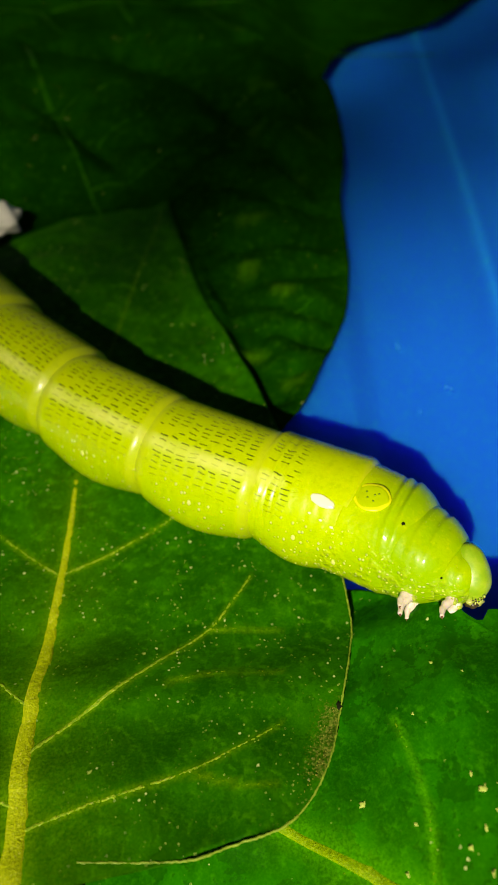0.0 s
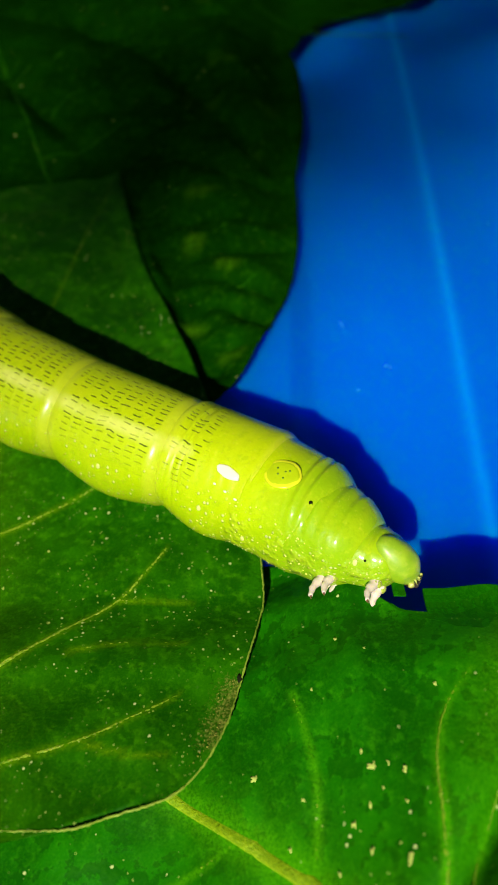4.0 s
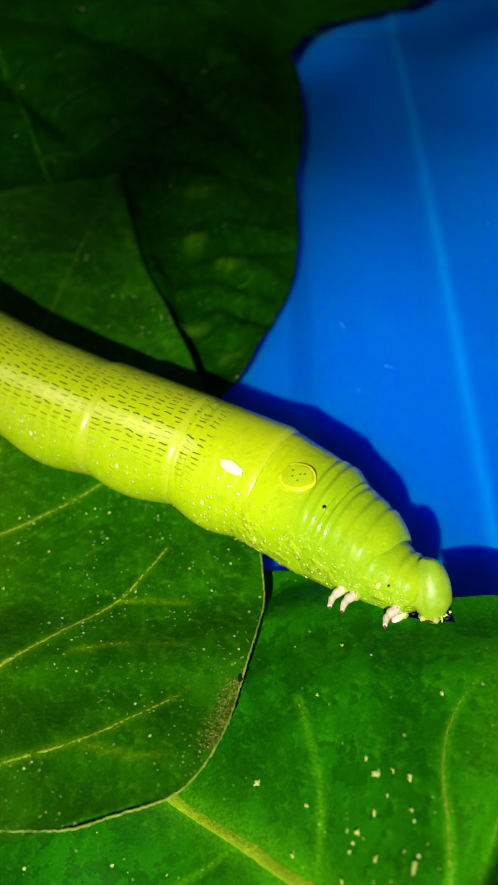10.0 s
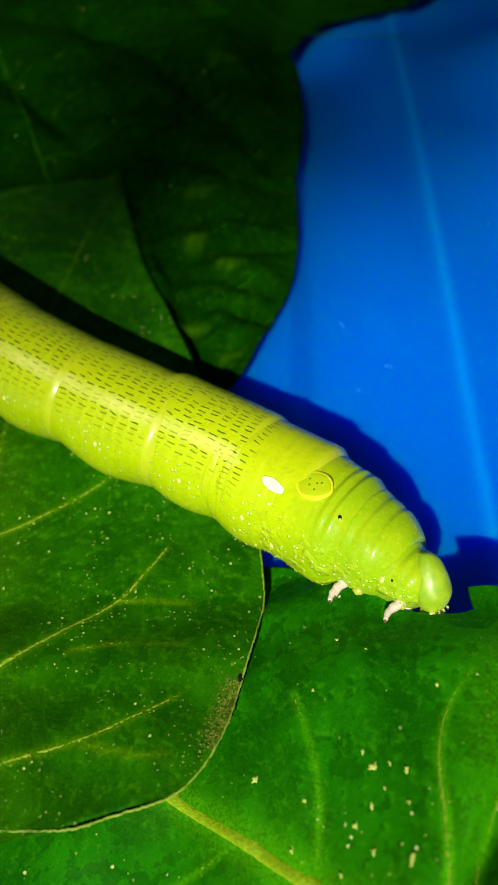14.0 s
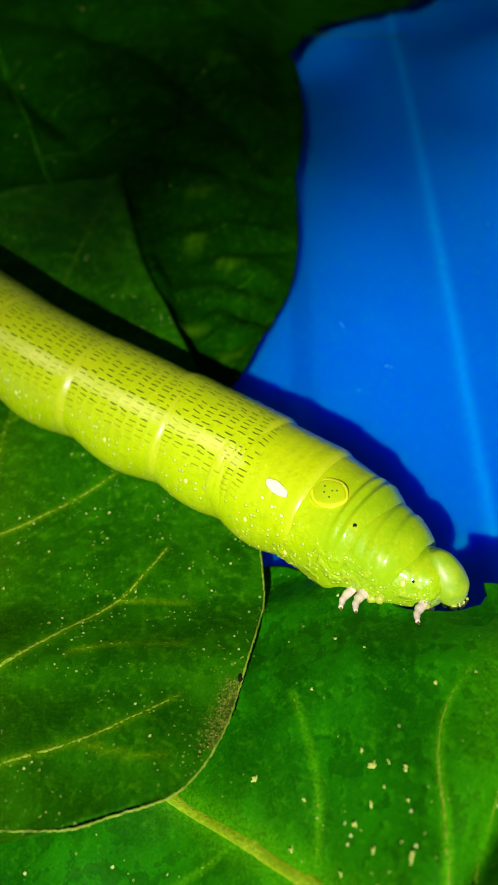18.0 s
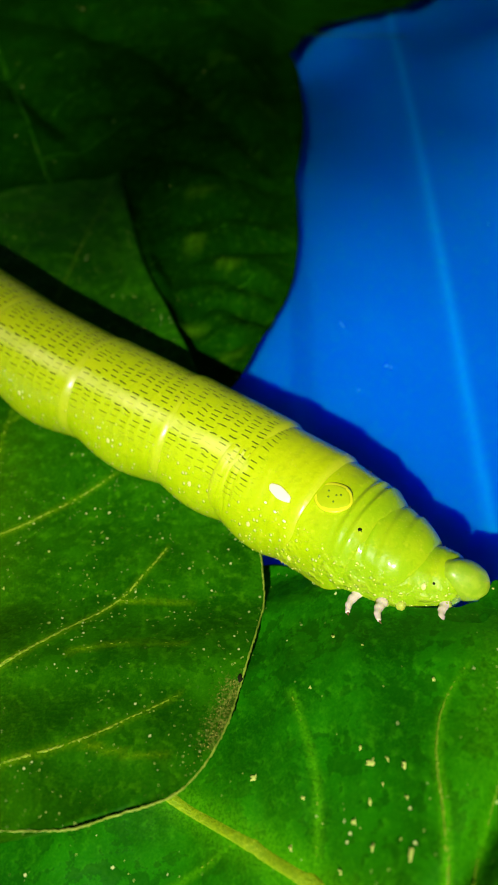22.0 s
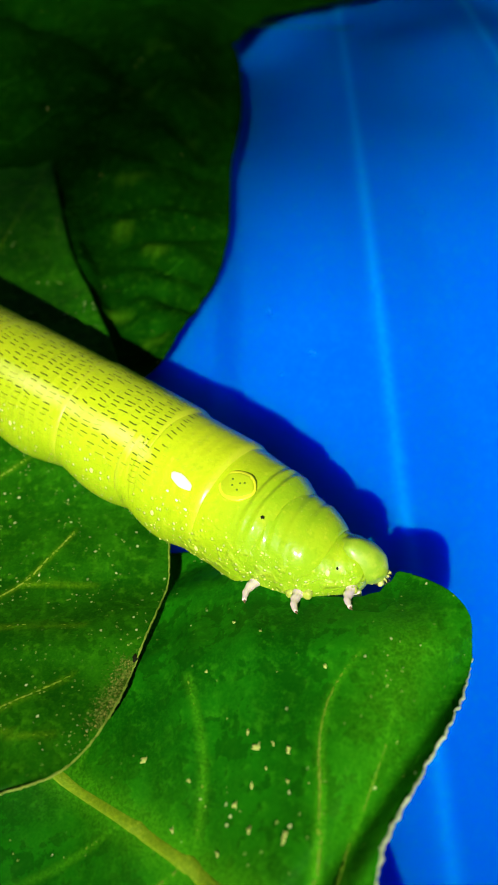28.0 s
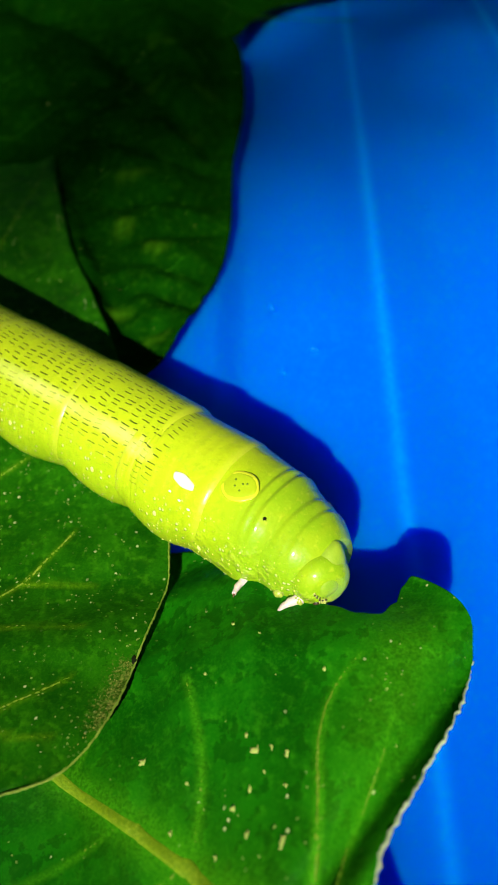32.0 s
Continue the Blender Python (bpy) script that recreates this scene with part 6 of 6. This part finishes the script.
    walk(SEGMENTS[9], on_body([
        (0, 10.83, -12.23, 11.96, -41.1, 11.8), (0.5, 10.64, -13.17, 11.96, -50.0, 11.4), (1, 11.02, -13.28, 11.96, -48.4, 10.6), (1.5, 11.02, -14.20, 11.96, -58.2, 10.0),
        (2, 11.40, -14.02, 11.96, -49.7, 9.8), (2.5, 11.06, -13.62, 11.96, -47.4, 9.1), (3, 10.88, -14.01, 11.96, -53.7, 8.4), (3.5, 11.39, -13.19, 11.96, -32.7, 9.4),
        (5.5, 12.17, -13.83, 11.96, -38.0, 9.2), (6, 12.21, -14.29, 11.96, -44.3, 8.7), (6.5, 11.94, -14.64, 11.96, -54.3, 8.1), (7, 13.06, -13.99, 11.96, -38.7, 7.8),
        (7.5, 13.71, -14.81, 11.96, -43.2, 7.3), (8, 13.81, -15.34, 11.96, -44.8, 7.5), (8.5, 13.47, -15.30, 11.96, -49.5, 8.0), (9, 13.65, -14.91, 11.96, -35.9, 8.0),
        (9.5, 13.88, -15.41, 11.96, -37.9, 7.9), (10, 14.16, -15.74, 11.96, -43.5, 8.2), (10.5, 14.01, -15.65, 11.96, -51.6, 8.1), (11, 14.11, -15.36, 11.96, -50.9, 8.1),
        (11.5, 14.20, -14.16, 11.96, -32.4, 10.6), (12, 14.29, -14.62, 11.96, -42.0, 8.7), (12.5, 14.42, -14.70, 11.96, -47.8, 8.8), (13, 14.95, -15.06, 11.96, -60.1, 9.0),
        (13.5, 15.24, -14.64, 11.96, -39.1, 9.6), (14, 14.94, -15.24, 11.96, -50.4, 9.6), (14.5, 15.47, -15.01, 11.96, -47.0, 9.4), (16.5, 15.89, -15.27, 11.96, -31.9, 9.5),
        (17, 16.04, -15.53, 11.96, -37.9, 9.1), (17.5, 15.83, -14.79, 11.96, -15.3, 10.1), (18, 15.88, -15.39, 11.96, -30.9, 9.3), (18.5, 16.04, -15.56, 11.96, -41.0, 8.6),
        (19, 16.64, -14.64, 11.96, -24.0, 9.0), (19.5, 16.86, -14.98, 11.96, -24.1, 9.2), (20, 16.41, -15.42, 11.96, -41.2, 9.3), (20.5, 17.07, -14.51, 11.96, -16.1, 8.8),
        (21, 16.82, -14.99, 11.96, -27.3, 9.0), (21.5, 16.78, -15.85, 11.96, -38.6, 8.8), (22, 17.24, -15.65, 11.96, -21.3, 8.4), (22.5, 17.37, -15.50, 11.96, -21.5, 8.9),
        (23, 17.29, -15.78, 11.96, -30.9, 9.2), (23.5, 17.59, -15.26, 11.96, -13.9, 8.5), (24, 17.67, -15.41, 11.96, -27.9, 9.2), (24.5, 17.78, -15.57, 11.96, -37.9, 9.6),
        (25, 18.09, -14.93, 11.96, -17.4, 9.6), (25.5, 17.58, -15.46, 11.96, -28.0, 9.2), (27.5, 18.07, -16.16, 11.96, -18.9, 10.4), (28, 18.04, -16.53, 11.96, -16.6, 9.9),
        (28.5, 18.16, -16.48, 11.96, -21.3, 10.5), (29, 18.38, -16.59, 11.96, -23.1, 11.3), (29.5, 18.56, -16.72, 11.96, -26.5, 11.5), (30, 18.14, -16.97, 11.96, -39.8, 11.9),
        (30.5, 17.50, -16.80, 11.96, -44.7, 14.6), (31, 16.85, -17.21, 11.96, -64.8, 14.7), (31.5, 16.59, -17.04, 11.96, -65.5, 15.1), (32, 16.07, -16.98, 11.96, -70.8, 18.3),
    ]))
    walk(SEGMENTS[10], on_body([
        (0, 12.78, -13.93, 12.50, -82.4, -38.0), (0.5, 12.35, -15.22, 12.50, -108.4, -37.7), (1, 12.93, -15.43, 12.50, -56.6, -43.5), (1.5, 12.64, -16.81, 12.50, -110.6, -48.1),
        (2, 13.43, -16.41, 12.50, -77.8, -44.0), (2.5, 13.35, -16.11, 12.50, -60.3, -45.1), (3, 13.04, -16.96, 12.50, -112.0, -44.3), (3.5, 14.13, -14.96, 12.50, -26.8, -42.4),
        (5.5, 14.79, -15.87, 12.50, -37.3, -43.2), (6, 14.74, -16.76, 12.50, -73.9, -45.4), (6.5, 14.14, -17.70, 12.50, -103.6, -41.9), (7, 16.13, -16.45, 12.50, -17.4, -42.6),
        (7.5, 16.80, -17.70, 12.50, -43.7, -50.1), (8, 16.72, -18.22, 12.50, -77.4, -42.2), (8.5, 15.96, -18.22, 12.50, -102.7, -34.5), (9, 16.78, -17.18, 12.50, -55.6, -41.3),
        (9.5, 16.97, -17.81, 12.50, -51.6, -47.0), (10, 16.89, -18.32, 12.50, -80.6, -45.4), (10.5, 16.37, -18.63, 12.50, -108.0, -39.2), (11, 16.51, -18.32, 12.50, -105.6, -38.3),
        (11.5, 16.62, -15.70, 12.50, -2.9, -40.1), (12, 16.91, -16.97, 12.50, -21.0, -47.9), (12.5, 16.76, -17.29, 12.50, -51.6, -46.9), (13, 16.65, -18.01, 12.50, -108.4, -40.1),
        (13.5, 17.72, -16.66, 12.50, -14.2, -48.3), (14, 16.98, -17.70, 12.50, -75.2, -41.8), (14.5, 17.70, -17.39, 12.50, -80.9, -45.0), (16.5, 18.63, -16.97, 12.50, -15.0, -49.8),
        (17, 18.71, -17.60, 12.50, -78.5, -44.9), (17.5, 18.77, -15.59, 12.50, -7.5, -37.9), (18, 18.70, -17.08, 12.50, -54.1, -42.3), (18.5, 18.75, -17.91, 12.50, -102.5, -42.1),
        (19, 19.75, -16.02, 12.50, -15.3, -39.0), (19.5, 19.89, -16.34, 12.50, -54.4, -43.8), (20, 18.90, -17.60, 12.50, -112.1, -36.9), (20.5, 20.43, -15.48, 12.50, -13.4, -46.3),
        (21, 19.85, -16.55, 12.50, -39.9, -42.9), (21.5, 19.49, -18.01, 12.50, -107.0, -40.3), (22, 20.63, -16.97, 12.50, -5.7, -41.3), (22.5, 20.57, -16.76, 12.50, -56.6, -44.7),
        (23, 20.15, -17.50, 12.50, -100.5, -39.6), (23.5, 21.08, -16.13, 12.50, -3.0, -40.9), (24, 20.63, -16.97, 12.50, -23.8, -43.3), (24.5, 20.29, -17.53, 12.50, -112.5, -36.7),
        (25, 21.13, -15.88, 12.50, -25.6, -39.0), (25.5, 20.52, -17.03, 12.50, -19.3, -51.6), (27.5, 20.85, -17.12, 12.50, -10.4, -38.7), (28, 20.99, -17.41, 12.50, -19.0, -43.6),
        (28.5, 20.87, -17.53, 12.50, -13.8, -40.0), (29, 20.86, -17.65, 12.50, -4.8, -37.8), (29.5, 20.94, -17.90, 12.50, -42.3, -42.1), (30, 20.11, -18.61, 12.50, -94.0, -39.0),
        (30.5, 18.97, -18.27, 12.50, -105.4, -38.0), (31, 17.73, -19.08, 12.50, -111.7, -41.5), (31.5, 17.43, -18.86, 12.50, -111.6, -41.4), (32, 16.61, -18.52, 12.50, -115.5, -36.4),
    ]))
    # the legs reach back along their segments as the body stretches forward
    reach = ([(0, 0), (9.5, 0), (13, 1.2), (18, 1.9), (22, 2.5), (25, 3.0), (29, 3.5), (32, 3.2)], [(0, 0), (9.5, 0), (13, 1.0), (18, 1.5), (22, 1.6), (25, 1.2), (29, 0.6), (32, 0.2)])
    for ob, out, pair in LEGS:
        walk(ob, [(t, Matrix.Translation((Vector((-d, 0, 0)) + out * (0.18 * d)) * MM)) for t, d in reach[pair]])
    turns = [
        (0, -0.82), (0.5, -0.18), (1, -0.40), (1.5, 0.03), (2, 0.37), (2.5, 0.21), (3, 0.20), (3.5, 0.13),
        (5.5, 0.05), (6, 0.14), (6.5, 0.36), (7, 0.78), (7.5, 1.21), (8, 2.05), (8.5, 1.84), (9, 2.05),
        (9.5, 2.05), (10, 2.05), (10.5, 1.84), (11, 1.41), (11.5, 1.00), (12, 0.57), (12.5, 0.14), (13, 0.36),
        (13.5, 0.36), (14, 0.36), (14.5, 0.14), (16.5, 0.14), (17, 0.14), (17.5, -0.07), (18, -0.07), (18.5, -0.27),
        (19, -0.27), (19.5, -0.27), (20, -0.50), (20.5, -0.50), (21, -0.91), (21.5, -0.70), (22, -0.70), (22.5, -0.70),
        (23, -0.70), (23.5, -0.70), (24, -0.70), (24.5, -0.61), (25, -0.39), (25.5, 0.52), (27.5, 0.91), (28, 1.76),
        (28.5, 1.21), (29, 1.30), (29.5, 1.35), (30, 1.39), (30.5, 1.44), (31, 1.70), (31.5, 1.75), (32, 1.79),
    ]
    walk(CHEWED, [(t, leaf_turn(a)) for t, a in turns])
    # the added bough swings its shade in, and settles part of the way back
    walk(SHADE_BOUGH, [(t, Matrix.Translation(SHADE_BOUGH_WAY * (a - SHADE_BOUGH_REST))) for t, a in ((0, SHADE_BOUGH_REST), (24.3, SHADE_BOUGH_REST), (24.7, 0.04), (25.0, 0.0), (25.5, -0.034), (26.2, -0.028), (27.5, -0.004), (29, -0.004), (32, -0.004))])
    # each bit stays on the leaf until the jaws reach it, and is then swallowed
    gut = BODY_ROWS[7]
    for ob, gone, rest in MORSELS:
        rows = []
        for (t, a), (_, m) in zip(turns, gut):
            inside = (leaf_turn(a).inverted() @ Matrix.Translation(CAT_BASE) @ m).translation
            rows.append((t, Matrix.Translation(rest if t < gone else inside)))
        walk(ob, rows)


motions()
